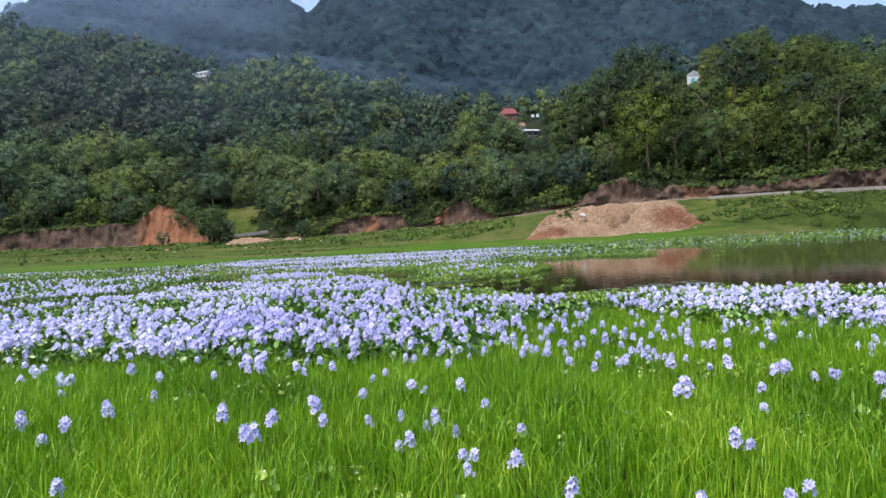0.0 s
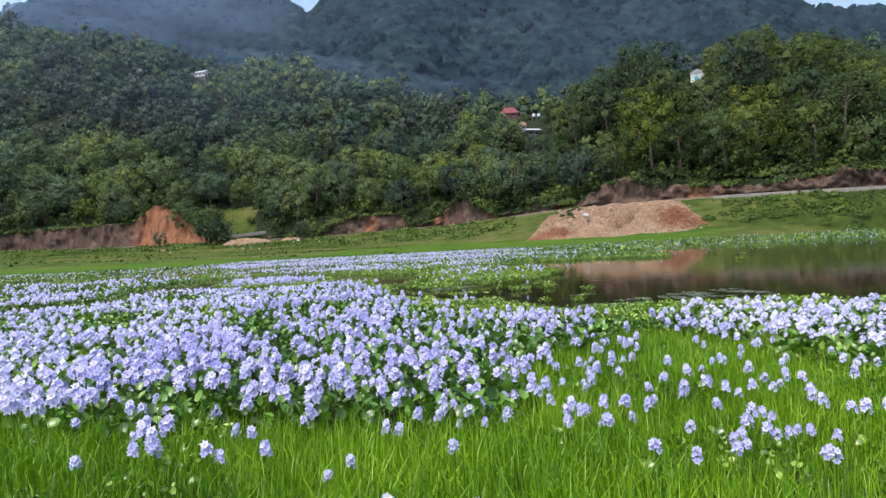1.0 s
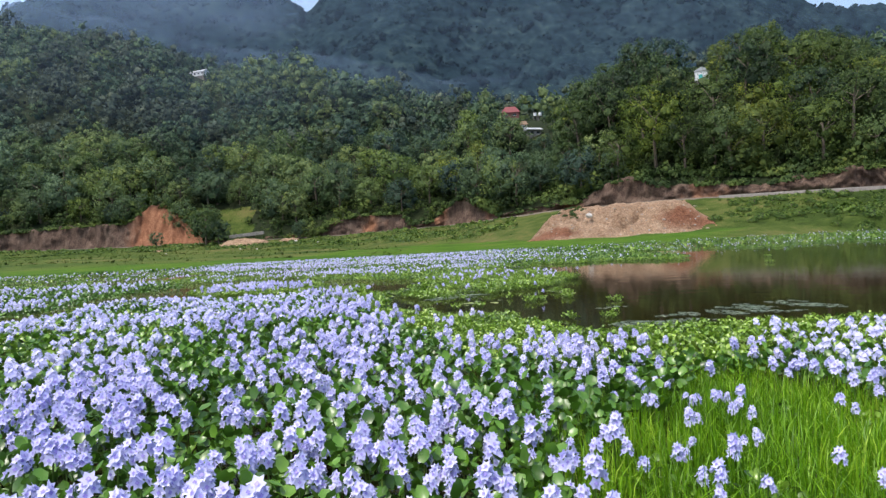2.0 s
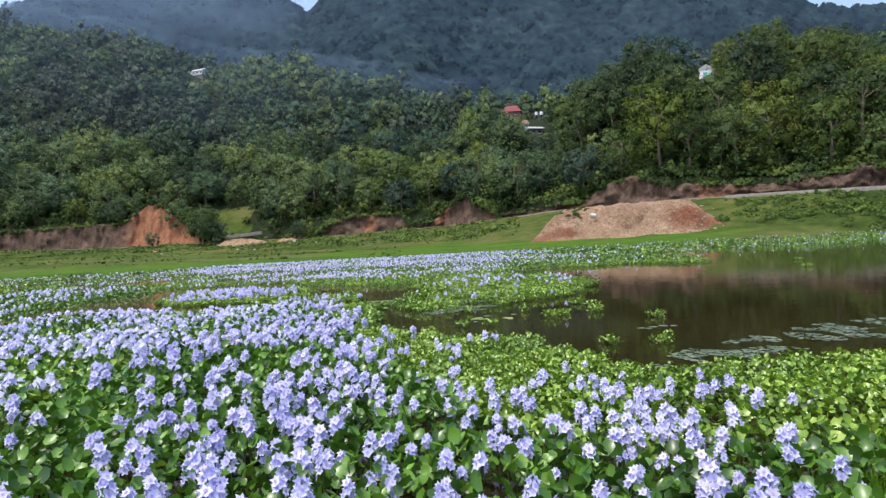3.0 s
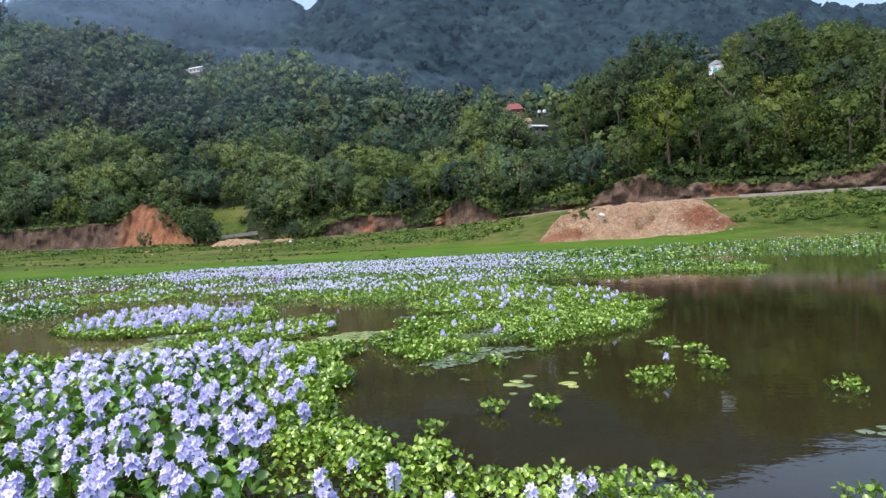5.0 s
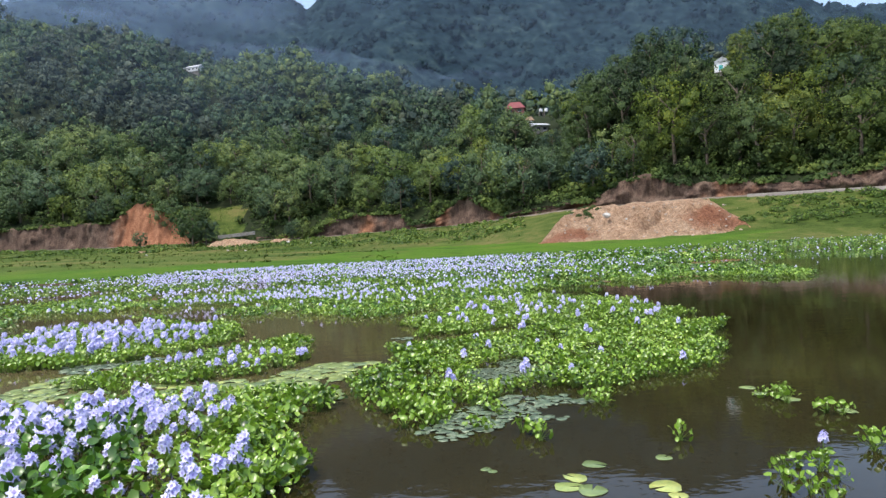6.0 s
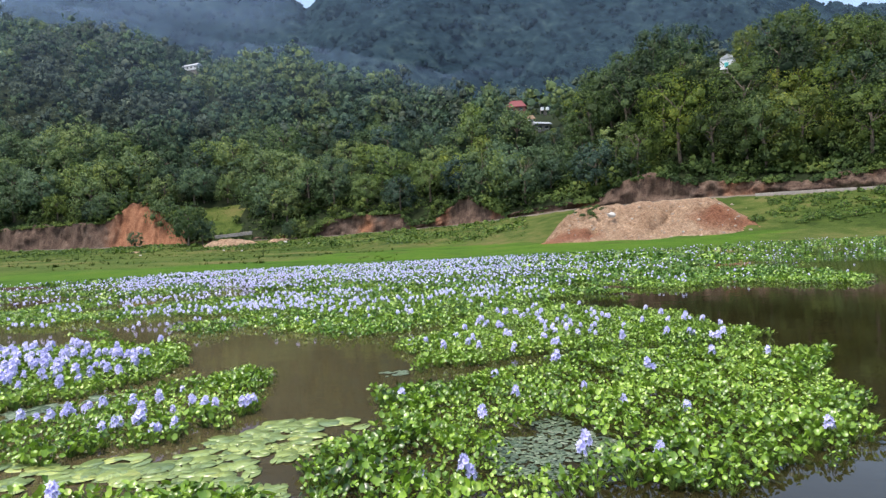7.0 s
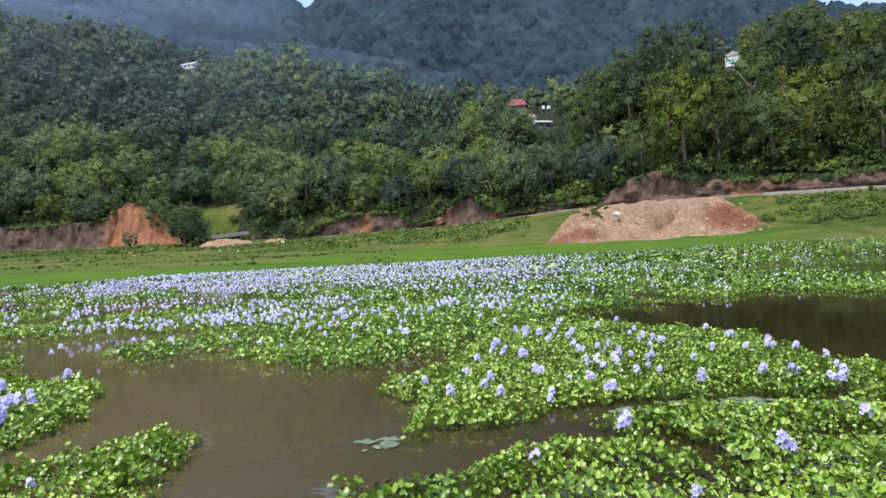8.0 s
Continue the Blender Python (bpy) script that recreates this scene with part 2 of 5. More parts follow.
def soil_material():
    n = Nodes("dumped_soil")
    a, b, c = n.noise(0.16, 5.0, 0.7, stretch=(1.4, 0.6, 0.6)), n.noise(1.3, 6.0, 0.75), n.noise(6.0, 3.0)
    big = n.noise(0.05, 2.0, 0.5)
    f = n.math("ADD", n.math("MULTIPLY", a, 0.45), n.math("MULTIPLY", b, 0.55))
    tan = n.ramp(f, [(0.36, (0.20, 0.115, 0.066)), (0.45, (0.38, 0.245, 0.152)), (0.54, (0.52, 0.36, 0.235)), (0.64, (0.64, 0.48, 0.34)), (0.74, (0.38, 0.26, 0.17))])
    red = n.ramp(f, [(0.34, (0.17, 0.068, 0.036)), (0.48, (0.30, 0.135, 0.075)), (0.64, (0.37, 0.19, 0.115)), (0.74, (0.25, 0.13, 0.08))])
    col = n.mix(n.ramp(big, [(0.55, (0, 0, 0)), (0.64, (1, 1, 1))]), tan, red)
    grit = n.ramp(n.noise(3.2, 5.0, 0.8), [(0.38, (0.45, 0.42, 0.4)), (0.5, (1, 1, 1)), (0.62, (1.45, 1.4, 1.35))])
    col = n.mix(0.75, col, grit, "MULTIPLY")
    return n.finish(col, 0.95, n.bump(n.math("ADD", b, n.math("MULTIPLY", c, 0.5)), 1.0, 1.3), spec=0.2)


def plain(name, a, b, scale=2.0, rough=0.8, bump=0.3, dist=0.02, spec=0.4):
    n = Nodes(name)
    f = n.math("ADD", n.math("MULTIPLY", n.noise(scale, 5.0, 0.65), 0.6), n.math("MULTIPLY", n.noise(scale * 7, 4.0), 0.4))
    return n.finish(n.ramp(f, [(0.3, a), (0.7, b)]), rough, n.bump(f, bump, dist), spec=spec)


def water_material():
    """Murky water, muddier in the shallow arms on one side of the pond."""
    n = Nodes("pond_water")
    pos = n.add("ShaderNodeSeparateXYZ")
    n.link(n.coord, pos.inputs[0])
    wide = n.noise(0.25, 4.0, 0.6)
    mud = n.add("ShaderNodeMapRange", interpolation_type="SMOOTHSTEP")
    for k, v in (("From Min", 5.0), ("From Max", -3.0), ("To Min", 0.0), ("To Max", 1.0)):
        mud.inputs[k].default_value = v
    off = n.math("MINIMUM", n.math("MAXIMUM", n.math("MULTIPLY", n.math("SUBTRACT", 23.0, pos.outputs["Y"]), 0.8), 0.0), 4.0)
    n.link(n.math("ADD", n.math("ADD", pos.outputs["X"], off), n.math("MULTIPLY", wide, 4.0)), mud.inputs["Value"])
    clear = n.ramp(wide, [(0.3, (0.013, 0.011, 0.004)), (0.7, (0.024, 0.020, 0.008))])
    muddy = n.ramp(wide, [(0.3, (0.058, 0.046, 0.022)), (0.7, (0.088, 0.071, 0.036))])
    rip = n.math("ADD", n.noise(1.2, 3.0, 0.5, stretch=(1, 1.6, 1)), n.math("MULTIPLY", n.noise(9.0, 2.0, 0.5, stretch=(1, 1.5, 1)), 0.22))
    return n.finish(n.mix(mud.outputs[0], clear, muddy), 0.02, n.bump(rip, 0.06, 0.05), ior=1.33)


M_BARK, M_GROUND, M_CUT, M_SOIL, M_WATER = bark(), bank_material(), cut_material(), soil_material(), water_material()
M_ROAD = plain("gravel_road", (0.09, 0.072, 0.056), (0.19, 0.16, 0.13), 0.6, 0.95, 0.5, 0.05)
# Near-black litter: the shade between the trees is put into its colour.
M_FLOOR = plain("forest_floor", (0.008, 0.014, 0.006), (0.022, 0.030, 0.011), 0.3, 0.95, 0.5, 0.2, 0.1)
# Far ground is tinted blue: distance haze put into its colour.
M_FAR_FLOOR = plain("hazy_mountain_floor", (0.018, 0.034, 0.056), (0.032, 0.055, 0.082), 0.05, 0.95, 0.5, 0.5)
M_GREYSTONE = plain("grey_masonry", (0.09, 0.085, 0.075), (0.22, 0.2, 0.18), 0.9, 0.95, 0.6, 0.1)
M_WALLSTONE = plain("weathered_stone", (0.15, 0.145, 0.13), (0.30, 0.29, 0.27), 1.2, 0.9, 0.6, 0.1)
M_SOILSTONE = plain("earthy_stone", (0.30, 0.23, 0.17), (0.48, 0.41, 0.34), 1.5)
M_STONE = plain("pale_stone", (0.38, 0.36, 0.32), (0.62, 0.6, 0.56), 1.5)
M_ROOF_RED = plain("red_roof", (0.12, 0.022, 0.026), (0.19, 0.040, 0.044), 0.8, 0.7)
M_WHITE = plain("white_wall", (0.66, 0.68, 0.70), (0.8, 0.8, 0.8), 0.5, 0.8)
M_GREYROOF = plain("grey_roof", (0.30, 0.32, 0.34), (0.46, 0.48, 0.5), 0.6, 0.5)
M_BRICK = plain("dull_red_wall", (0.16, 0.06, 0.05), (0.28, 0.12, 0.10), 0.8)
M_DARK = plain("dark_glass", (0.02, 0.025, 0.03), (0.05, 0.06, 0.07), 1.0, 0.2)
M_TEAL = plain("teal_paint", (0.05, 0.36, 0.36), (0.1, 0.5, 0.48), 1.0, 0.5)
M_THATCH = plain("brown_roof", (0.13, 0.085, 0.055), (0.25, 0.17, 0.11), 1.2)


# ---------------------------------------------------------------- mesh helpers
def raw_mesh(name, verts, tris, mats, index=None, smooth=True):
    me = bpy.data.meshes.new(name)
    verts, tris = np.asarray(verts, np.float32), np.asarray(tris, np.int32)
    me.vertices.add(len(verts))
    me.vertices.foreach_set("co", verts.ravel())
    me.loops.add(tris.size)
    me.loops.foreach_set("vertex_index", tris.ravel())
    k = tris.shape[1]
    me.polygons.add(len(tris))
    me.polygons.foreach_set("loop_start", np.arange(0, tris.size, k, dtype=np.int32))
    for m in mats:
        me.materials.append(m)
    if index is not None:
        me.polygons.foreach_set("material_index", np.asarray(index, np.int32))
    me.polygons.foreach_set("use_smooth", np.full(len(tris), smooth))
    me.update(calc_edges=True)
    me.validate()
    return me


def stuff(name, me, parent=None, label=""):
    ob = new(name, me)
    ob.parent = parent
    return tagged(ob, label, kind="stuff")


def child(name, me, parent, label="", m=None):
    ob = new(name, me)
    ob.parent = parent
    if m is not None:
        ob.matrix_basis = m
    return tagged(ob, label)


def part(name, bm, material, parent, label="", smooth=False):
    """Links a bmesh as one mesh object under a thing."""
    me = bpy.data.meshes.new(name)
    bm.to_mesh(me)
    bm.free()
    me.materials.append(material)
    if smooth:
        for p in me.polygons:
            p.use_smooth = True
    return child(name, me, parent, label)


def thing(name, label, category, x=0, y=0, z=0, turn=0, group="", kind=""):
    ob = new(name)
    ob.empty_display_size = 0.2
    ob.matrix_basis = pose(x, y, z, 0, 0, turn)
    return tagged(ob, label, category, group, kind)


class Shape:
    """A small triangle template: vertices, triangles and their material slots."""

    def __init__(self):
        self.v, self.f, self.m, self.n = [], [], [], []

    def add(self, verts, tris, slot, normals=()):
        base = len(self.v)
        self.n += [tuple(p) for p in normals]
        self.v += [tuple(p) for p in verts]
        self.f += [tuple(base + i for i in t) for t in tris]
        self.m += [slot] * len(tris)

    def arrays(self):
        return np.array(self.v, float), np.array(self.f, int), np.array(self.m, int)

    def mesh(self, name, mats):
        me = raw_mesh(name, self.v, self.f, mats, self.m)
        if self.n:
            me.normals_split_custom_set_from_vertices(self.n)
        return me


def stamp(shapes, place, turn, size, lean=None, lean_way=None, normals=False):
    """Copies of the templates at the places, joined: vertices, triangles, slots and, if asked, normals."""
    out_v, out_f, out_m, out_n, base = [np.zeros((0, 3))], [np.zeros((0, 3), int)], [np.zeros(0, int)], [np.zeros((0, 3))], 0
    which = rng.integers(0, len(shapes), len(place))
    for k, s in enumerate(shapes):
        sel = which == k
        if not sel.any():
            continue
        v, f, m = s.arrays()
        c, d = np.cos(turn[sel])[:, None], np.sin(turn[sel])[:, None]
        w = v[None] * size[sel][:, None, None]
        x = w[..., 0] * c - w[..., 1] * d
        y = w[..., 0] * d + w[..., 1] * c
        z = w[..., 2]
        if lean is not None:
            x = x + z * (lean[sel] * np.cos(lean_way[sel]))[:, None]
            y = y + z * (lean[sel] * np.sin(lean_way[sel]))[:, None]
        p = np.stack([x, y, z], -1) + place[sel][:, None]
        n = sel.sum()
        out_v.append(p.reshape(-1, 3))
        out_f.append((f[None] + (np.arange(n) * len(v))[:, None, None]).reshape(-1, 3) + base)
        out_m.append(np.tile(m, n))
        if normals:
            q = np.array(s.n)[None]
            out_n.append(np.stack([q[..., 0] * c - q[..., 1] * d, q[..., 0] * d + q[..., 1] * c, q[..., 2] + 0 * c], -1).reshape(-1, 3))
        base += n * len(v)
    out = [np.concatenate(out_v), np.concatenate(out_f), np.concatenate(out_m)]
    return out + [np.concatenate(out_n)] if normals else out


def leafy_mesh(name, shapes, place, turn, size, material):
    """A joined mesh of crowns, softly shaded as whole crowns are."""
    v, f, m, n = stamp(shapes, place, turn, size, normals=True)
    me = raw_mesh(name, v, f, [material])
    me.normals_split_custom_set_from_vertices(n.astype(np.float32))
    return me


def inside(poly, p):
    """Which points lie in the outline."""
    q = np.array(poly, float)
    res = np.zeros(len(p), bool)
    for a, b in zip(q, np.roll(q, -1, 0)):
        hit = (a[1] > p[:, 1]) != (b[1] > p[:, 1])
        res ^= hit & (p[:, 0] < (b[0] - a[0]) * (p[:, 1] - a[1]) / (b[1] - a[1] + 1e-12) + a[0])
    return res


def edge_distance(poly, p):
    q = np.array(poly, float)
    best = np.full(len(p), 1e9)
    for a, b in zip(q, np.roll(q, -1, 0)):
        ab = b - a
        s = np.clip(((p - a) @ ab) / (ab @ ab + 1e-12), 0, 1)
        best = np.minimum(best, np.hypot(*(p - a - s[:, None] * ab).T))
    return best


def waves(p, scale, seed):
    """Smooth noise between about -1 and 1 over the plan."""
    r = np.random.default_rng(seed)
    total = 0
    for k in range(7):
        a, f = r.uniform(0, 2 * np.pi), scale * r.uniform(0.6, 2.2)
        total = total + np.sin(f * (p[:, 0] * np.cos(a) + p[:, 1] * np.sin(a)) + r.uniform(0, 6.3)) / 7 ** 0.5
    return total


def jittered(x0, x1, y0, y1, step):
    gx, gy = np.meshgrid(np.arange(x0, x1, step), np.arange(y0, y1, step))
    p = np.stack([gx.ravel(), gy.ravel()], -1)
    return p + rng.uniform(-0.5, 0.5, p.shape) * step


# ---------------------------------------------------------------- valley
# Cross sections of the valley, fanned out from the middle of the pond at (0, 9.7):
# slope of the direction (x over y), then distances ahead and heights.
FAN = np.array([-0.97, -0.70, -0.52, -0.343, -0.164, 0.014, 0.193, 0.371, 0.55, 0.70, 1.0])
SHORE = np.array([50, 46, 45, 52, 51, 57, 66, 76, 84, 86, 88])
FOOT = np.array([150, 150, 150, 150, 140, 120, 105, 98, 92, 88, 85])
FOOT_Z = np.array([1.5, 1.5, 1.4, 1.2, 0.9, 0.6, 0.8, 1.2, 1.6, 1.8, 2.0])
ROAD = np.array([187, 185, 182, 178, 176, 168, 140, 125, 112, 104, 96])
ROAD_Z = np.array([4.2, 4.0, 3.65, 3.8, 4.2, 5.4, 7.0, 7.5, 7.2, 7.0, 6.8])
CUT = np.array([5.5, 5.5, 6, 1.5, 4.5, 4.0, 2.5, 4.0, 2.5, 3.5, 3])
HILL = np.array([400, 390, 390, 395, 300, 285, 215, 158, 155, 155, 155])
HILL_Z = np.array([126, 140, 131, 107, 73, 64, 45, 41, 43, 43, 42])
CREST_U = np.array([-0.97, -0.74, -0.69, -0.65, -0.5, -0.26, -0.215, -0.187, -0.155, 0.0, 0.2, 0.37, 0.5, 0.62, 0.72, 1.0])
CREST_Z = np.array([235, 264, 278, 294, 304, 300, 290, 272, 294, 293, 287, 281, 276, 263, 256, 252])


def height(x, y):
    """Height of the ground over the whole valley."""
    x, y = np.asarray(x, float), np.asarray(y, float)
    d = np.maximum(y - 9.7, 1.0)
    u = np.clip(x / d, -0.97, 1.0)
    col = [np.interp(u, FAN, c) for c in (SHORE, FOOT, FOOT_Z, ROAD, ROAD_Z, CUT, HILL, HILL_Z)]
    sh, ft, fz, rd, rz, ct, hl, hz = col
    cz = np.interp(u, CREST_U, CREST_Z)
    knots = [(sh - 6, -0.5 + 0 * sh), (sh, 0.02 + 0 * sh), (ft, fz), (rd - 2, rz), (rd + 5.5, rz + 0.05), (rd + 6 + ct * 0.3, rz + ct), (hl, hz), (hl + 90, hz * 0.93), (hl * 0 + 520, hz * 0.9 + 12), (hl * 0 + 740, cz), (hl * 0 + 1500, cz * 0.4), (hl * 0 + 4000, cz * 0.2)]
    z = np.full(d.shape, -0.5)
    for (d0, z0), (d1, z1) in zip(knots, knots[1:]):
        s = np.clip((d - d0) / np.maximum(d1 - d0, 0.5), 0, 1)
        z = np.where(d >= d0, z0 + (z1 - z0) * s, z)
    p = np.stack([x.ravel(), y.ravel()], -1)
    rough = waves(p, 0.035, 3).reshape(d.shape) * 5 + waves(p, 0.013, 4).reshape(d.shape) * 11
    rise = np.clip((d - rd - 25) / 120, 0, 1)
    small = waves(p, 0.35, 5).reshape(d.shape) * 0.12 + waves(p, 1.1, 6).reshape(d.shape) * 0.05
    z = z + rough * rise + small * np.clip((d - sh) / 15, 0, 1)
    back = np.clip((-4.0 - y) / 6, 0, 1)
    return z * (1 - back) + back * 0.5


def spaced(*runs):
    return np.unique(np.concatenate([np.arange(a, b, s) for a, b, s in runs]))


gx = spaced((-3000, -700, 200), (-700, -160, 12), (-160, 160, 2.5), (160, 700, 12), (700, 3001, 200))
gy = spaced((-3000, -40, 250), (-40, 40, 8), (40, 96, 4), (96, 215, 1.6), (215, 460, 7), (460, 900, 18), (900, 4200, 200))
X, Y = np.meshgrid(gx, gy)
gv = np.stack([X.ravel(), Y.ravel(), height(X, Y).ravel()], -1)
nx = len(gx)
i, j = np.meshgrid(np.arange(nx - 1), np.arange(len(gy) - 1))
a = (j * nx + i).ravel()
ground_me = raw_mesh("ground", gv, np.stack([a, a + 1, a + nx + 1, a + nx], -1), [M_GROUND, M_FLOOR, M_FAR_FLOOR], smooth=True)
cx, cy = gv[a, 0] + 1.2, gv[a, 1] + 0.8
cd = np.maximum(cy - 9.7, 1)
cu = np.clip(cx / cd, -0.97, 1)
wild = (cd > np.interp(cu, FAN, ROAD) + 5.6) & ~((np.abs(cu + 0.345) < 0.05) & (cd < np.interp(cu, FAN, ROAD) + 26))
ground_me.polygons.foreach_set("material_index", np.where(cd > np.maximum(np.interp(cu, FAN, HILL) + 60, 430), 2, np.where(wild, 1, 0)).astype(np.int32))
ground = new("ground", ground_me)
tagged(ground, "grassy valley banks with red earth cuts below forest", "ground", kind="structure")

wx, wy = spaced((-160, 161, 20)), spaced((-12, 130, 10))
X, Y = np.meshgrid(wx, wy)
wv = np.stack([X.ravel(), Y.ravel(), 0 * X.ravel()], -1)
nx = len(wx)
i, j = np.meshgrid(np.arange(nx - 1), np.arange(len(wy) - 1))
a = (j * nx + i).ravel()
water = new("water", raw_mesh("water", wv, np.stack([a, a + 1, a + nx + 1, a + nx], -1), [M_WATER]))
tagged(water, "still murky brown pond water reflecting the hills", "water", kind="structure")


# ---------------------------------------------------------------- road and soil heap
def along(u, d):
    """A place in the fan: direction and distance ahead."""
    return u * d, 9.7 + d


def ribbon(name, offset0, offset1, lift, thick, material, label, category, u0=-0.9, u1=0.95, n=160):
    """A strip that follows the road through the valley."""
    us = np.linspace(u0, u1, n)
    rd, rz = np.interp(us, FAN, ROAD), np.interp(us, FAN, ROAD_Z)
    wob = 0.25 * np.sin(us * 60) + 0.15 * np.sin(us * 143)
    rows = []
    for off, dz in ((offset0, -thick), (offset0, lift), (offset1, lift), (offset1, -thick)):
        d = rd + off + wob
        rows.append(np.stack([us * d, 9.7 + d, rz + dz + 0.04 * wob], -1))
    v = np.concatenate(rows)
    f = [(k * n + t, (k + 1) * n + t, (k + 1) * n + t + 1, k * n + t + 1) for k in range(3) for t in range(n - 1)]
    return tagged(new(name, raw_mesh(name, v, f, [material])), label, category, kind="structure")


ribbon("road", -2.2, 2.6, 0.12, 0.6, M_ROAD, "unpaved pale gravel road along the foot of the hill", "road")


CUT_U = (np.array([-300, 0, 150, 225, 240, 270, 300, 345, 365, 400, 560, 600, 640, 720, 740, 780, 800, 835, 865, 900, 1050, 1090, 1150, 1200, 1400, 1568, 1800]) - 784) / 1120
CUT_H = np.array([5.4, 5.8, 7.2, 7.4, 8.6, 13.5, 12, 7, 2, 1, 1, 4, 5.5, 5, 2, 2, 5, 7.5, 5, 1.5, 2, 5, 6, 3.8, 2.6, 4.2, 4])


def cut_bank():
    """The raw face that the road has cut into the hill."""
    n, m = 620, 16
    us = np.linspace(-0.95, 0.9, n)
    v = []
    for r in range(m):
        s = r / (m - 2)
        for u in us:
            rd, rz, ct = np.interp(u, FAN, ROAD), np.interp(u, FAN, ROAD_Z), np.interp(u, CUT_U, CUT_H)
            g = 1.5 * noise.noise((u * rd * 0.2, s * 1.2, 2.0)) + 1.0 * noise.noise((u * rd * 0.6, s * 1.6, 7.0)) + 0.55 * noise.noise((u * rd * 1.7, s * 5, 3.0))
            ct = ct * (1 + 0.22 * noise.noise((u * rd * 0.16, 4.0, 1.0)) + 0.10 * noise.noise((u * rd * 0.6, 9.0, 1.0)))
            run = 0.26 * ct if ct < 6 else 0.26 * 6 + (ct - 6) * 0.9
            if r < m - 1:
                d = rd + 3.0 + run * s + g * min(1, 4 * s)
                z = rz - 0.1 + ct * s + 0.35 * noise.noise((u * 90, s, 9.0)) * s
            else:
                d = rd + 3.0 + run + 6
                z = max(rz + ct + 0.5, float(height(u * d, 9.7 + d)) - 0.3)
            v.append((u * d, 9.7 + d, z))
    f = [(r * n + c, r * n + c + 1, (r + 1) * n + c + 1, (r + 1) * n + c) for r in range(m - 1) for c in range(n - 1)]
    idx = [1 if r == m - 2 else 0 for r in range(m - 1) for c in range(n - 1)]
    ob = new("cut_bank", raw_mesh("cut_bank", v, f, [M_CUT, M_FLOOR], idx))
    return tagged(ob, "steep raw red-brown earth cutting above the road", "earth bank", kind="structure")


cut_bank()


def heap_profile(u):
    """Crest and foot distances of the heap, and the crest height."""
    return np.interp(u, [0.14, 0.2, 0.3, 0.42, 0.47], [132, 128, 113, 106, 105]), np.interp(u, [0.14, 0.2, 0.3, 0.47], [104, 97, 92, 93]), np.interp(u, [0.14, 0.2, 0.3, 0.40, 0.43, 0.45, 0.48], [6.9, 6.9, 6.75, 6.75, 6.5, 5.6, 4.2])


def soil_heap():
    """The tipped earth that spills from the road down to the bank."""
    n, m = 130, 60
    v = []
    for r in range(m):
        s = r / (m - 1)
        for c in range(n):
            w = c / (n - 1)
            flat = 0.25
            k = 0 if s < flat else (s - flat) / (1 - flat)
            q = min(1.0, s / flat)
            u_left, u_right = 0.226 - 0.020 * q, 0.412 + 0.028 * q
            u_top = u_left + (u_right - u_left) * w
            u_foot = 0.146 + (0.478 - 0.146) * w
            u = u_top + (u_foot - u_top) * k ** 0.65
            crest, foot, cz = heap_profile(u)
            back = np.interp(u, FAN, ROAD) - 1.5
            d = back + (crest - back) * s / flat if s < flat else crest + (foot - crest) * k
            x, y = along(u, d)
            base = float(height(x, y))
            nz = 0.6 * noise.noise((x * 0.22, y * 0.22, 1.0)) + 0.5 * noise.noise((x * 0.7, y * 0.7, 5.0)) + 0.5 * noise.noise((x * 1.9, y * 1.9, 8.0))
            gully = -1.6 * max(0.0, noise.noise((w * 11 + k * 1.5, k * 0.9, 3.0))) - 0.9 * math.exp(-((w - 0.30 + 0.10 * k) / 0.018) ** 2) - 1.1 * math.exp(-((w - 0.66 + 0.22 * k) / 0.02) ** 2)
            top = cz + (np.interp(u, FAN, ROAD_Z) - cz) * (1 - s / flat) if s < flat else cz + (0.7 - cz) * k ** 1.05 + 0.5 * math.sin(math.pi * k)
            z = top + (nz + gully) * min(1, 0.3 + 3 * k) * min(1, (1 - k) * 5)
            side = min(1.0, w * 14, (1 - w) * 6) ** 0.8
            z = base + (z - base) * side - (0.5 if r == m - 1 or side == 0 else 0)
            v.append((x, y, z))
    f = [(r * n + c, (r + 1) * n + c, (r + 1) * n + c + 1, r * n + c + 1) for r in range(m - 1) for c in range(n - 1)]
    return tagged(new("soil_mound", raw_mesh("soil_mound", v, f, [M_SOIL])), "large mound of tipped reddish-brown earth and rubble below the road", "soil mound")


soil_heap()


def rock_mesh(seed, flat=0.7, material=M_STONE):
    bm = bmesh.new()
    bmesh.ops.create_icosphere(bm, subdivisions=2, radius=1.0)
    for q in bm.verts:
        q.co *= 1 + 0.35 * noise.noise(q.co * 1.3 + Vector((seed, 0, 0)))
        q.co.z *= flat
    me = bpy.data.meshes.new("rock")
    bm.to_mesh(me)
    bm.free()
    me.materials.append(material)
    return me


ROCKS = [rock_mesh(3.1 * k) for k in range(4)]
STONES = [rock_mesh(1.7 * k, 0.6, M_SOILSTONE) for k in range(4)]


def rock(x, y, z, size, label, k):
    ob = new("rock", (ROCKS if size > 0.5 or k % 9 == 0 else STONES)[k % 4])
    ob.matrix_basis = pose(x, y, z, 0, 0, 70 * k)
    ob.scale = (size, size * 0.8, size)
    tagged(ob, label, "rock", "rocks on the earth heap")


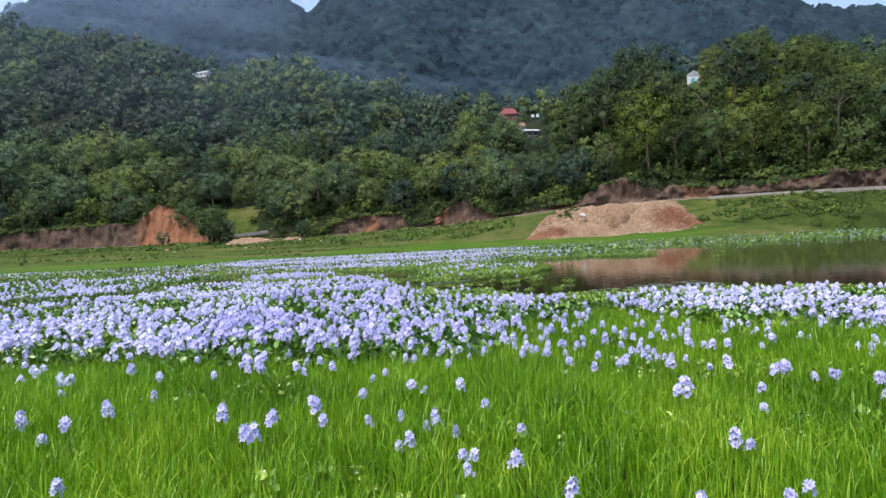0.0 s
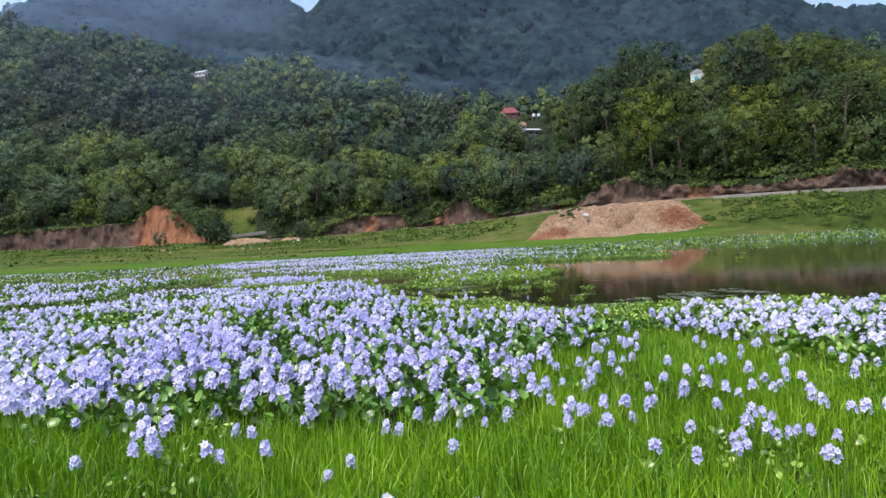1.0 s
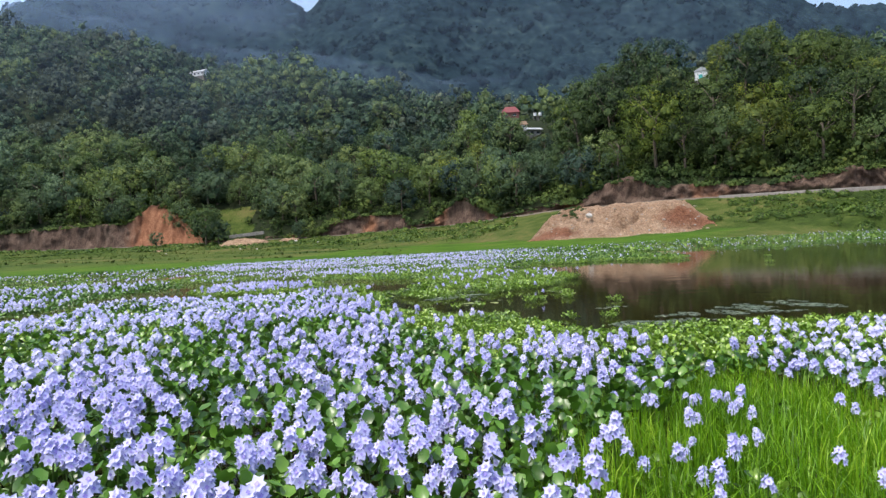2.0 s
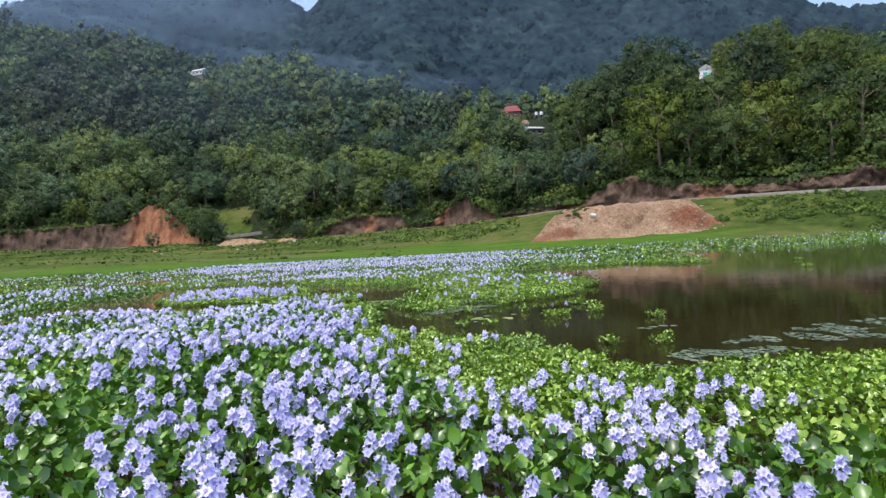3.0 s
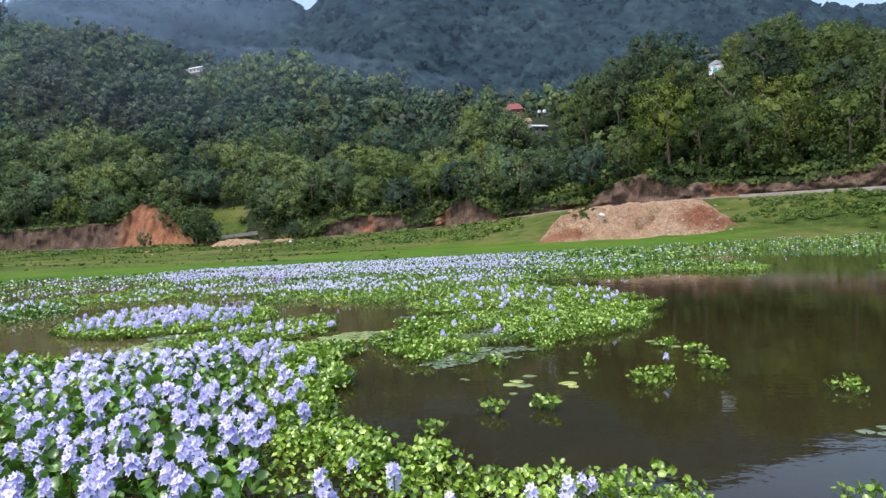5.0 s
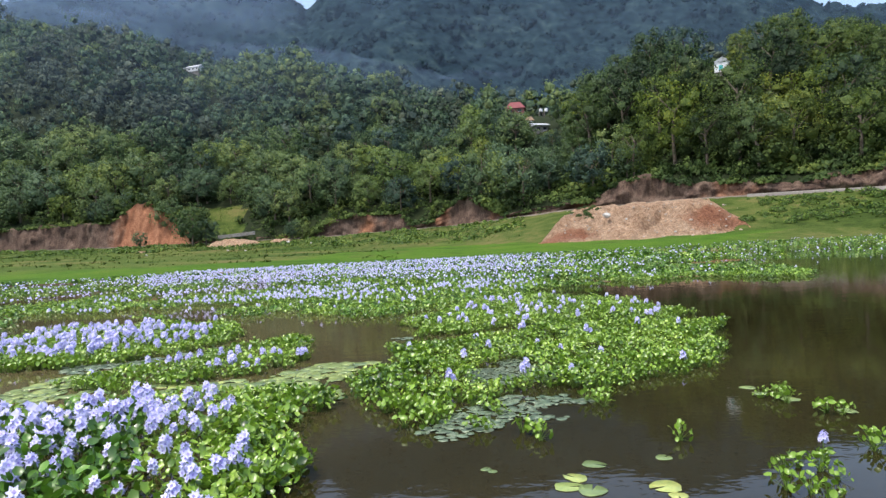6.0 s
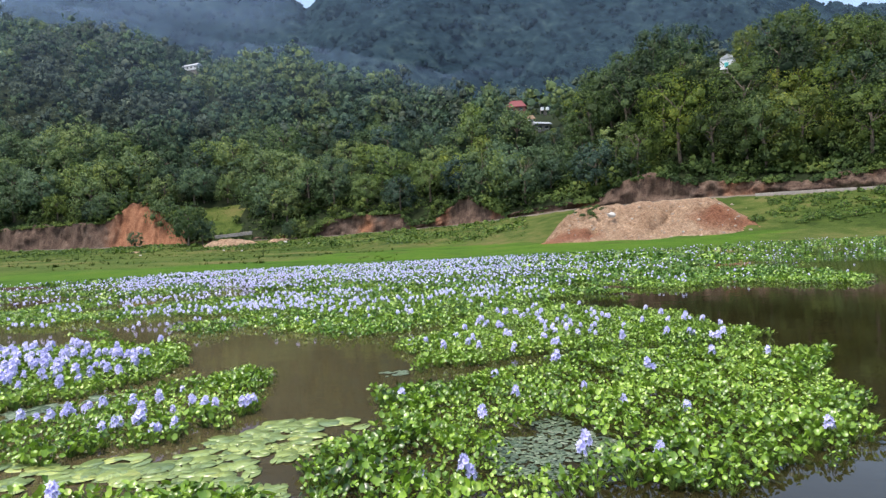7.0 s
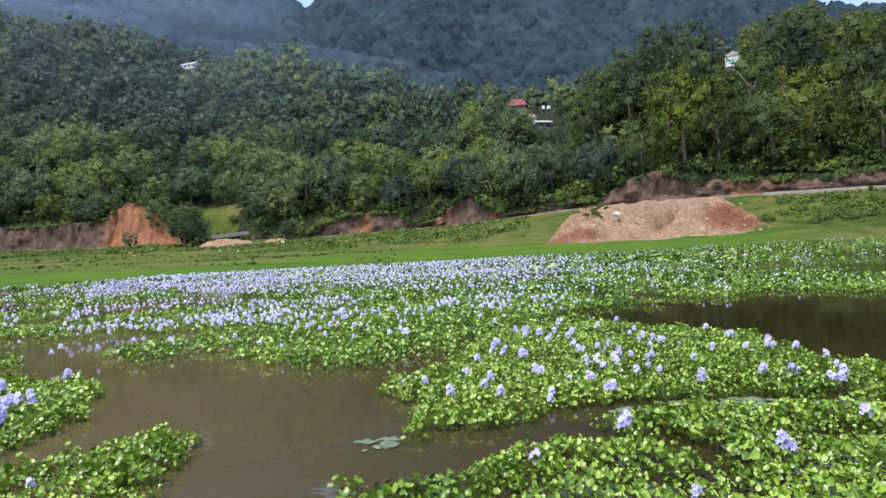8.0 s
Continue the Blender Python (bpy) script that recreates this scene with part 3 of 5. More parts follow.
rock(26.6, 113.9, 4.6, 0.62, "large pale boulder on the slope of the earth heap", 0)
for k in range(120):
    u = rng.uniform(0.19, 0.455)
    crest, foot, cz = heap_profile(u)
    q = rng.uniform(0.15, 0.97)
    d = crest + (foot - crest) * q
    rock(*along(u, d), cz + (0.7 - cz) * q ** 1.05 + 0.5 * math.sin(math.pi * q), 0.07 + 0.2 * rng.random() ** 2, "small pale stone lying on the earth heap", k)

ribbon("retaining_wall", -3.0, -2.4, 0.25, 1.2, M_GREYSTONE, "low grey stone wall holding up the road edge", "wall", 0.47, 0.9, 60)


# ---------------------------------------------------------------- trees
def lump(core, centre, size, seed):
    """The vertices of a small uneven solid ball about the centre."""
    return [np.array(Vector(centre) + v * size * (1 + 0.5 * noise.noise(v * 1.6 + Vector((seed, 0, 0))))) for v in core]


def away(p, middle):
    d = np.asarray(p) - middle
    return d / np.linalg.norm(d)


def ball():
    bm = bmesh.new()
    bmesh.ops.create_icosphere(bm, subdivisions=1, radius=1.0)
    made = [v.co.copy() for v in bm.verts], [tuple(v.index for v in f.verts) for f in bm.faces]
    bm.free()
    return made


BALL_V, BALL_F = ball()


def crown_shape(lobes, per_lobe, leaf, spread, tall, seed, low=0.24, facet=0.3, core=0.52):
    """A domed crown: boughs of leaf clumps, each bough a full rounded mass with its own top."""
    r = np.random.default_rng(seed)
    s = Shape()
    middle = np.array([0, 0, tall * 0.38])
    for k in range(lobes):
        t = (k + r.uniform(0, 0.9)) / lobes
        a = k * 2.4 + r.uniform(-0.5, 0.5)
        h = low + (0.84 - low) * t
        girth = math.sqrt(max(0.05, 1 - ((h - 0.48) / 0.5) ** 2))
        rad = spread * 0.66 * girth * r.uniform(0.72, 1.12)
        c = np.array([math.cos(a) * rad, math.sin(a) * rad, tall * h])
        size = spread * r.uniform(0.27, 0.50) * (1.05 - 0.2 * t)
        squash = np.array([r.uniform(0.8, 1.25), r.uniform(0.8, 1.25), r.uniform(0.6, 0.95)])
        core_v = lump(BALL_V, c, size * core, seed * 0.7 + k)
        s.add(core_v, BALL_F, 0, [away(p, middle) for p in core_v])
        axis = np.array([math.cos(a) * 0.6, math.sin(a) * 0.6, 0.75])
        for _ in range(per_lobe):
            d = r.normal(size=3)
            d /= np.linalg.norm(d)
            if d @ axis < -0.25:
                d = -d
            p = c + d * size * (1.25 - 0.75 * r.random() ** 1.5) * squash
            nrm = d + r.normal(size=3) * 0.6
            nrm /= np.linalg.norm(nrm)
            t1 = np.cross(nrm, r.normal(size=3))
            t1 /= np.linalg.norm(t1)
            t2 = np.cross(nrm, t1)
            w, h2 = leaf * r.uniform(0.5, 1.4), leaf * r.uniform(0.5, 1.4)
            droop = nrm * leaf * 0.22
            soft = away(p, middle) * (0.75 - facet) + d * 0.3 + nrm * facet + np.array([0, 0, 0.1])
            soft /= np.linalg.norm(soft)
            s.add([p - t1 * w - droop, p - t2 * h2 * 0.8, p + t1 * w - droop, p + t2 * h2 * 0.9], [(0, 1, 2), (0, 2, 3)], 0, [soft] * 4)
    return s


def trunk_shape(tall, width, seed):
    """A tapered trunk with a few limbs."""
    r = np.random.default_rng(seed)
    s = Shape()

    def limb(p0, p1, r0, r1, n=6):
        p0, p1 = np.array(p0), np.array(p1)
        ax = p1 - p0
        t1 = np.cross(ax, (0.3, 0.9, 0.2))
        t1 /= np.linalg.norm(t1)
        t2 = np.cross(ax, t1) / np.linalg.norm(ax)
        v = [p + (math.cos(6.283 * k / n) * t1 + math.sin(6.283 * k / n) * t2) * q for p, q in ((p0, r0), (p1, r1)) for k in range(n)]
        f = []
        for k in range(n):
            b = (k + 1) % n
            f += [(k, b, n + b), (k, n + b, n + k)]
        s.add(v, f, 0)

    top = np.array([r.normal() * 0.3, r.normal() * 0.3, tall * 0.62])
    mid = top * 0.5 + np.array([r.normal() * 0.2, r.normal() * 0.2, 0])
    limb((0, 0, -0.8), mid, width, width * 0.75)
    limb(mid, top, width * 0.75, width * 0.4)
    for k in range(5):
        a = k * 1.3 + r.uniform(0, 1)
        st = mid + (top - mid) * r.uniform(0.1, 0.95)
        limb(st, st + np.array([math.cos(a) * tall * 0.24, math.sin(a) * tall * 0.24, tall * r.uniform(0.14, 0.3)]), width * 0.35, width * 0.08, 5)
    return s


TREE_KINDS = []
for k in range(7):
    tall, spread = (10.0, 4.6) if k < 4 else (15.0, 6.0)
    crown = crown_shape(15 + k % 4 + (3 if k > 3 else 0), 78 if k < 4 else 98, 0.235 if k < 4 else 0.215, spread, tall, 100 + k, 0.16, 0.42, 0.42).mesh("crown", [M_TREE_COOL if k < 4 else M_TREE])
    trunk = trunk_shape(tall, 0.22 + 0.03 * k, 50 + k).mesh("trunk", [M_BARK])
    TREE_KINDS.append((tall, trunk, crown))
FOREST_SHAPES = [crown_shape(9, 18, 0.43, 5.2, 10.0, 300 + k, 0.18, 0.28, 0.5) for k in range(8)]
FAR_SHAPES = [crown_shape(7, 4, 0.9, 6.2, 11.0, 400 + k, 0.3, 0.0, 0.9) for k in range(6)]


def tree(kind, x, y, size, turn, label, group, z=None):
    tall, trunk, crown = TREE_KINDS[kind]
    ob = thing("tree", label, "tree", x, y, float(height(x, y)) if z is None else z, turn, group)
    ob.scale = (size, size, size)
    child("trunk", trunk, ob)
    child("crown", crown, ob, "dense green leafy crown")
    return ob


def domes(X, Y, step):
    """Rounded tops side by side over the plan, each of its own height, from 0 to about 1."""
    x0, y0 = X.min(), Y.min()
    cols, rows = int((X.max() - x0) / step) + 2, int((Y.max() - y0) / step) + 2
    px = (np.arange(cols)[None] + rng.uniform(-0.45, 0.45, (rows, cols))) * step + x0
    py = (np.arange(rows)[:, None] + rng.uniform(-0.45, 0.45, (rows, cols))) * step + y0
    gain, reach = rng.uniform(0.45, 1.2, (rows, cols)), rng.uniform(0.6, 1.0, (rows, cols)) * step
    ix, iy = ((X - x0) / step).round().astype(int), ((Y - y0) / step).round().astype(int)
    best = np.zeros(X.shape)
    for dx in (-1, 0, 1):
        for dy in (-1, 0, 1):
            a, b = np.clip(iy + dy, 0, rows - 1), np.clip(ix + dx, 0, cols - 1)
            r2 = ((X - px[a, b]) ** 2 + (Y - py[a, b]) ** 2) / reach[a, b] ** 2
            best = np.maximum(best, np.sqrt(np.clip(1 - r2, 0, 1)) * gain[a, b])
    return best


def canopy(name, xs, ys, where, material, label):
    """The closed leaf roof of a far wood: rounded crowns side by side, with smaller boughs on them."""
    X, Y = np.meshgrid(xs, ys)
    Z = height(X, Y) + 1.8 + 7.5 * domes(X, Y, 12.0) + 2.4 * domes(X, Y, 6.0) + 0.35 * rng.normal(size=X.shape)
    nx = len(xs)
    i, j = np.meshgrid(np.arange(nx - 1), np.arange(len(ys) - 1))
    a = (j * nx + i).ravel()
    d = Y.ravel()[a] - 9.7
    u = X.ravel()[a] / d
    a = a[where(d, np.interp(u, FAN, HILL)) & (np.abs(u) < 0.9)]
    used = np.unique(np.concatenate([a, a + 1, a + nx, a + nx + 1]))
    back = np.zeros(X.size, int)
    back[used] = np.arange(len(used))
    v = np.stack([X.ravel(), Y.ravel(), Z.ravel()], -1)[used]
    tagged(stuff(name, raw_mesh(name, v, back[np.stack([a, a + 1, a + nx + 1, a + nx], -1)], [material]), None, label), category="forest")


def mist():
    """A draped sheet standing in for haze and mist over the hillside and the far mountain, thickest along the ridge
    beyond the notch.
    """
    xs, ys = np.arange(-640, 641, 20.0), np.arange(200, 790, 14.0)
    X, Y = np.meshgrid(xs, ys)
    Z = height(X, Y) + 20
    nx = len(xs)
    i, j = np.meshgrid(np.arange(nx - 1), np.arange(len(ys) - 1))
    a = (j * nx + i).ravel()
    me = raw_mesh("mist", np.stack([X.ravel(), Y.ravel(), Z.ravel()], -1), np.stack([a, a + 1, a + nx + 1, a + nx], -1), [M_HAZE])
    tagged(stuff("mist", me, None, "thin bluish sheet standing in for haze and mist over the hills and the mountain ridge"), category="mist")


# the houses on the slopes: place, height of the foot, and half of the width kept open
OPEN_VIEWS = ((29.9, 243, 46.2, 3.0), (32.9, 211, 34.2, 2.0), (31.9, 224, 38.9, 1.2), (39.8, 242, 46.5, 1.5), (68.2, 164.5, 38.9, 0.6), (-129.9, 365, 100.0, 5.0))

# the skyline of the grove: direction, and the slope up to the tree tops
GROVE_U = np.array([0.20, 0.25, 0.28, 0.31, 0.35, 0.395, 0.425, 0.438, 0.446, 0.461, 0.484, 0.51, 0.556, 0.59, 0.646, 0.69, 0.72, 0.95])
GROVE_TOP = np.array([0.24, 0.272, 0.292, 0.294, 0.322, 0.332, 0.31, 0.24, 0.235, 0.29, 0.324, 0.33, 0.334, 0.314, 0.328, 0.318, 0.285, 0.28])


def forest():
    """Trees of the slopes: those nearest the road are things of their own."""
    p = jittered(-420, 420, 100, 520, 7.6)
    d = p[:, 1] - 9.7
    u = p[:, 0] / d
    rd, hl, ct = (np.interp(u, FAN, c) for c in (ROAD, HILL, CUT))
    gap = rd + 5.0 + ct * 0.4
    keep = (np.abs(u) < 0.93) & (d > gap) & (d < hl + 45)
    gully = (np.abs(u + 0.345) < 0.048) & (d < rd + 26)          # the side track
    slump = (np.abs(u + 0.455) < 0.03) & (d < rd + 14)         # bare red slide
    clearing = (np.hypot((p[:, 0] - 33.5) / 7, (p[:, 1] - 232) / 11) < 1) | (np.hypot((p[:, 0] - 67.3) / 4, (p[:, 1] - 157) / 8) < 1) | (np.hypot((p[:, 0] + 130) / 6.5, (p[:, 1] - 362) / 5) < 1)
    keep &= ~gully & ~slump & ~clearing
    p, d, u, rd, gap = p[keep], d[keep], u[keep], rd[keep], gap[keep]
    grove = (u > 0.19) & (d < 168)
    order = np.argsort(np.where(grove, -1, d - rd))
    p, d, u, grove = p[order], d[order], u[order], grove[order]
    front = np.zeros(len(p), bool)
    front[:290] = True
    short = np.where((u > -0.3) & (u < 0.19) & (d > np.interp(u, FAN, HILL) + np.where(u > 0.05, 14, -34)), 1.25, 1.0)
    tall, ground_z = np.where(grove, 17.0, 13.0), height(p[:, 0], p[:, 1])
    for hx, hy, hz, half in OPEN_VIEWS:             # only low growth on the slopes that the houses look down on
        hd = hy - 9.7
        below = (d < hd + 2) & (d > hd - 62) & (np.abs(p[:, 0] - hx * d / hd) < half + 2.0)
        short = np.where(below, np.minimum(short, np.clip((1.6 + d * (hz - 1.6) / hd - ground_z) / tall, 0.14, 1.3)), short)
    labels = ["leafy dark green tree on the wooded hillside", "rounded mid-green tree at the edge of the forest", "tall olive-green tree rising above the forest edge"]
    for (x, y), uu, dd, low in zip(p[front], u[front], d[front], short[front]):
        right = uu > 0.2
        kind = int(rng.integers(4, 7)) if right and rng.random() < 0.75 else int(rng.integers(0, 4))
        size = (rng.uniform(0.75, 1.2) if right else 0.75 + 0.85 * rng.random() ** 1.3) * low
        if right:
            room = 1.6 + dd * np.interp(uu, GROVE_U, GROVE_TOP) - float(height(x, y))
            size = min(size, max(0.3, room / TREE_KINDS[kind][0] * rng.uniform(0.9, 1.04)))
        tree(kind, x, y, size, rng.uniform(0, 360), labels[2 if kind > 3 else kind % 2], "trees of the forest edge")
    q = p[~front]
    z = height(q[:, 0], q[:, 1])
    n = len(q)
    turn, size = rng.uniform(0, 6.28, n), rng.uniform(0.65, 1.2, n) * np.where(rng.random(n) < 0.25, 1.45, 1.0) * short[~front]
    tone = waves(q, 0.05, 31) + rng.normal(0, 0.9, n)
    tone += 1.3 * ((q[:, 0] > -8) & (q[:, 0] < 42) & (q[:, 1] > 185) & (q[:, 1] < 250)) - 0.5 * (q[:, 0] < -60)
    for pick, mat, words in ((np.abs(tone) <= 0.75, M_FOREST, "dense deep green mixed forest covering the steep hillside, tinted blue for haze"), (tone > 0.75, M_FOREST_LIGHT, "lighter yellow-green trees scattered through the hillside forest"), (tone < -0.75, M_FOREST_DULL, "dull grey-green trees scattered through the hillside forest")):
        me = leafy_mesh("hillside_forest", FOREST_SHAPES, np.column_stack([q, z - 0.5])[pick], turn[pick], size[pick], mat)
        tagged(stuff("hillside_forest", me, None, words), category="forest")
    canopy("mountain_canopy", spaced((-640, 641, 5.0)), spaced((300, 790, 5.0)), lambda d, hl: (d > hl + 40) & (d < 775), M_FAR, "unbroken dark canopy on the far mountain, tinted blue-green for haze")
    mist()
    p = jittered(-580, 580, 330, 790, 10.5)
    d = p[:, 1] - 9.7
    u = p[:, 0] / d
    seen = height(p[:, 0], p[:, 1]) / d > np.interp(u, FAN, HILL_Z) / np.interp(u, FAN, HILL) - 0.03
    p = p[(np.abs(u) < 0.74) & (d > np.interp(u, FAN, HILL) + 42) & (d < 772) & seen]
    n = len(p)
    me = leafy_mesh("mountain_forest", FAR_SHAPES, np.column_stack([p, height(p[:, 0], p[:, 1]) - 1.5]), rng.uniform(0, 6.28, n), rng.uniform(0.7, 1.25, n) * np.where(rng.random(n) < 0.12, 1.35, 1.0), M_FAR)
    tagged(stuff("mountain_forest", me, None, "dark forest on the high mountain ridge, tinted blue-green for haze"), category="forest")


forest()

# ---------------------------------------------------------------- water plants
MAT_A = [(-13, 9), (-11.6, 13), (-9.7, 16.0), (-8.7, 17.3), (-8.5, 19.5), (-9.2, 20.8), (-8.3, 22.3), (-6.8, 22.0), (-5.0, 21.3), (-4.0, 21.5), (-3.0, 21.9), (-2.0, 21.9), (-1.2, 21.7), (-1.25, 21.0), (-1.45, 20.5), (-1.0, 19.8), (-1.1, 19.2), (-1.0, 18.3), (-0.75, 17.6), (-0.3, 17.1), (0.06, 17.0), (0.12, 16.5), (0.5, 16.45), (0.9, 16.4), (1.3, 16.15), (1.52, 15.9), (1.45, 15.4), (1.7, 15.1), (1.95, 14.7), (2.05, 14.2), (2.3, 13.65), (2.9, 13.85), (3.85, 14.0), (4.9, 14.0), (6.3, 13.9), (7.6, 12.5), (9, 10), (10, 6), (9.6, 2), (9.0, 0), (-11, 0), (-12.4, 4)]
MAT_B = [(-4.5, 23.5), (-4.0, 24.4), (-3.45, 25.25), (-3.05, 25.85), (-2.7, 26.2), (-2.25, 26.05), (-2.2, 25.0), (-1.85, 24.2), (-2.1, 23.5), (-2.6, 23.2), (-3.1, 22.8), (-4.0, 22.5), (-4.9, 22.9)]
MAT_G = [(-6.4, 24.1), (-4.9, 24.4), (-3.9, 25.5), (-3.68, 26.5), (-3.95, 27.4), (-4.1, 28.0), (-4.7, 28.4), (-6.5, 29.0), (-8.6, 28.4), (-8.4, 26), (-7.5, 24.6)]
MAT_D = [(-1.07, 24.45), (-0.6, 24.45), (0.0, 24.75), (0.2, 25.25), (0.95, 25.4), (1.2, 25.9), (1.65, 26.35), (2.6, 26.3), (3.9, 26.2), (4.9, 25.85), (4.4, 25.0), (4.0, 24.6), (3.8, 23.6), (3.45, 22.9), (3.1, 22.6), (2.6, 22.1), (1.9, 22.0), (1.75, 21.6), (1.2, 21.7), (0.5, 21.5), (-0.05, 20.9), (-0.3, 20.6), (-0.7, 21.1), (-0.95, 21.8), (-1.1, 22.4), (-1.0, 22.8), (-0.6, 23.2), (-0.65, 24.1)]
MAT_E = [(-0.92, 28.0), (-0.4, 28.1), (-0.1, 29.2), (0.8, 31.2), (2.2, 32.6), (3.7, 31.0), (4.7, 30.3), (4.5, 29.6), (4.6, 28.6), (4.9, 27.6), (4.2, 26.45), (2.8, 26.65), (1.3, 26.5), (0.45, 26.2), (-0.2, 25.8), (-0.4, 25.55), (-0.55, 25.8), (-0.45, 26.6)]
MAT_F = [(-45, 33), (-20, 31.5), (-11, 31.2), (-7, 30.4), (-5.5, 30.1), (-4.2, 30), (-3.7, 30.8), (-2.6, 29.2), (-1.8, 28.7), (-1.05, 28.9), (-0.3, 29.9), (0.6, 31.4), (2.2, 33.0), (2.3, 33.9), (4, 34.7), (5.5, 35.3), (8.9, 37), (9.9, 36.2), (11, 34.8), (13, 36.5), (13.4, 42.5), (18.9, 45), (25, 46.4), (40, 47), (80, 50), (90, 100), (40, 92), (18, 78), (0, 68), (-18, 62), (-20, 57), (-27, 55), (-45, 56)]
MAT_H = [(-9.9, 19.6), (-10.8, 19.2), (-13, 18.2), (-15.5, 19.8), (-25, 32), (-16, 32.6), (-11.5, 31.8), (-9.6, 29.2), (-10.8, 26.8), (-10.6, 24.5), (-10.0, 22.0)]
GRASS = [(-12.5, -4), (-11.6, 0.5), (-10.6, 3.2), (-9, 5.4), (-7, 7.1), (-5, 7.8), (-3.9, 7.4), (-3.0, 6.8), (-2.2, 7.3), (-1.3, 7.05), (-0.4, 6.95), (0.3, 7.1), (0.8, 7.6), (1.2, 8.4), (1.6, 9.7), (2.4, 10.6), (3.0, 9.7), (3.6, 8.4), (5.0, 7.0), (7, 6.0), (8.6, 4.6), (10.2, 2.6), (11.3, -0.5), (11.8, -4)]


def rosette_shape(leaves, reach, tall, blade, seed, sides=8, stalks=True, pieces=None, slot=0):
    """A hyacinth plant: round cupped blades on spongy stalks. pieces: a list that takes each blade by itself."""
    r = np.random.default_rng(seed)
    s = Shape()
    if stalks:
        s.add([(math.cos(x) * blade * 0.3, math.sin(x) * blade * 0.3, -0.04) for x in (0, 2.1, 4.2)], [(0, 2, 1)], 1)
    for k in range(leaves):
        a = 6.283 * k / leaves * 1.62 + r.uniform(-0.4, 0.4)
        inner = k / leaves
        rr = reach * (1 - 0.75 * inner) * r.uniform(0.7, 1.1)
        h = tall * (0.45 + 0.55 * inner) * r.uniform(0.75, 1.15)
        out = np.array([math.cos(a), math.sin(a), 0])
        c = out * rr + np.array([0, 0, h])
        tilt = r.uniform(0.5, 1.4)
        nrm = np.array([0, 0, 1]) * math.cos(tilt) - out * math.sin(tilt) * (1 if r.random() < 0.6 else -0.8) + r.normal(size=3) * 0.18
        nrm /= np.linalg.norm(nrm)
        up = out * math.cos(tilt) + np.array([0, 0, math.sin(tilt)])
        up = up - nrm * (up @ nrm)
        up /= np.linalg.norm(up)
        side = np.cross(nrm, up)
        b = blade * r.uniform(0.6, 1.25)
        cup = b * r.uniform(0.3, 0.7)
        v = [c - nrm * cup * 0.5]
        for q in range(sides):
            t = 6.283 * q / sides
            v.append(c + side * math.cos(t) * b * 1.0 + up * (math.sin(t) * b * 1.1 + (0.16 * b if q == sides // 4 else 0)) + nrm * (cup * 0.6 * abs(math.cos(t)) - 0.25 * cup * math.sin(t) + r.normal() * b * 0.06))
        f = [(0, 1 + q, 1 + (q + 1) % sides) for q in range(sides)]
        if pieces is None:
            s.add(v, f, slot)
        else:
            one = Shape()
            one.add(v, f, slot)
            pieces.append(one)
        if stalks:
            end = c - up * b * 0.8
            w = blade * 0.15
            t1, t2 = np.cross(out, (0, 0, 1.0)), out
            mid = out * rr * 0.25 + np.array([0, 0, h * 0.3])
            ring = [(math.cos(x), math.sin(x)) for x in (0, 2.1, 4.2)]
            base = len(s.v)
            s.v += [tuple(mid + (t1 * p + t2 * q) * w * 1.3) for p, q in ring] + [tuple(end + (t1 * p + t2 * q) * w * 0.5) for p, q in ring]
            for q in range(3):
                n2 = (q + 1) % 3
                new_tris = [(q, n2, base + n2), (q, base + n2, base + q), (base + q, base + n2, base + 3 + n2), (base + q, base + 3 + n2, base + 3 + q)]
                s.f += new_tris
                s.m += [1] * 4
    return s


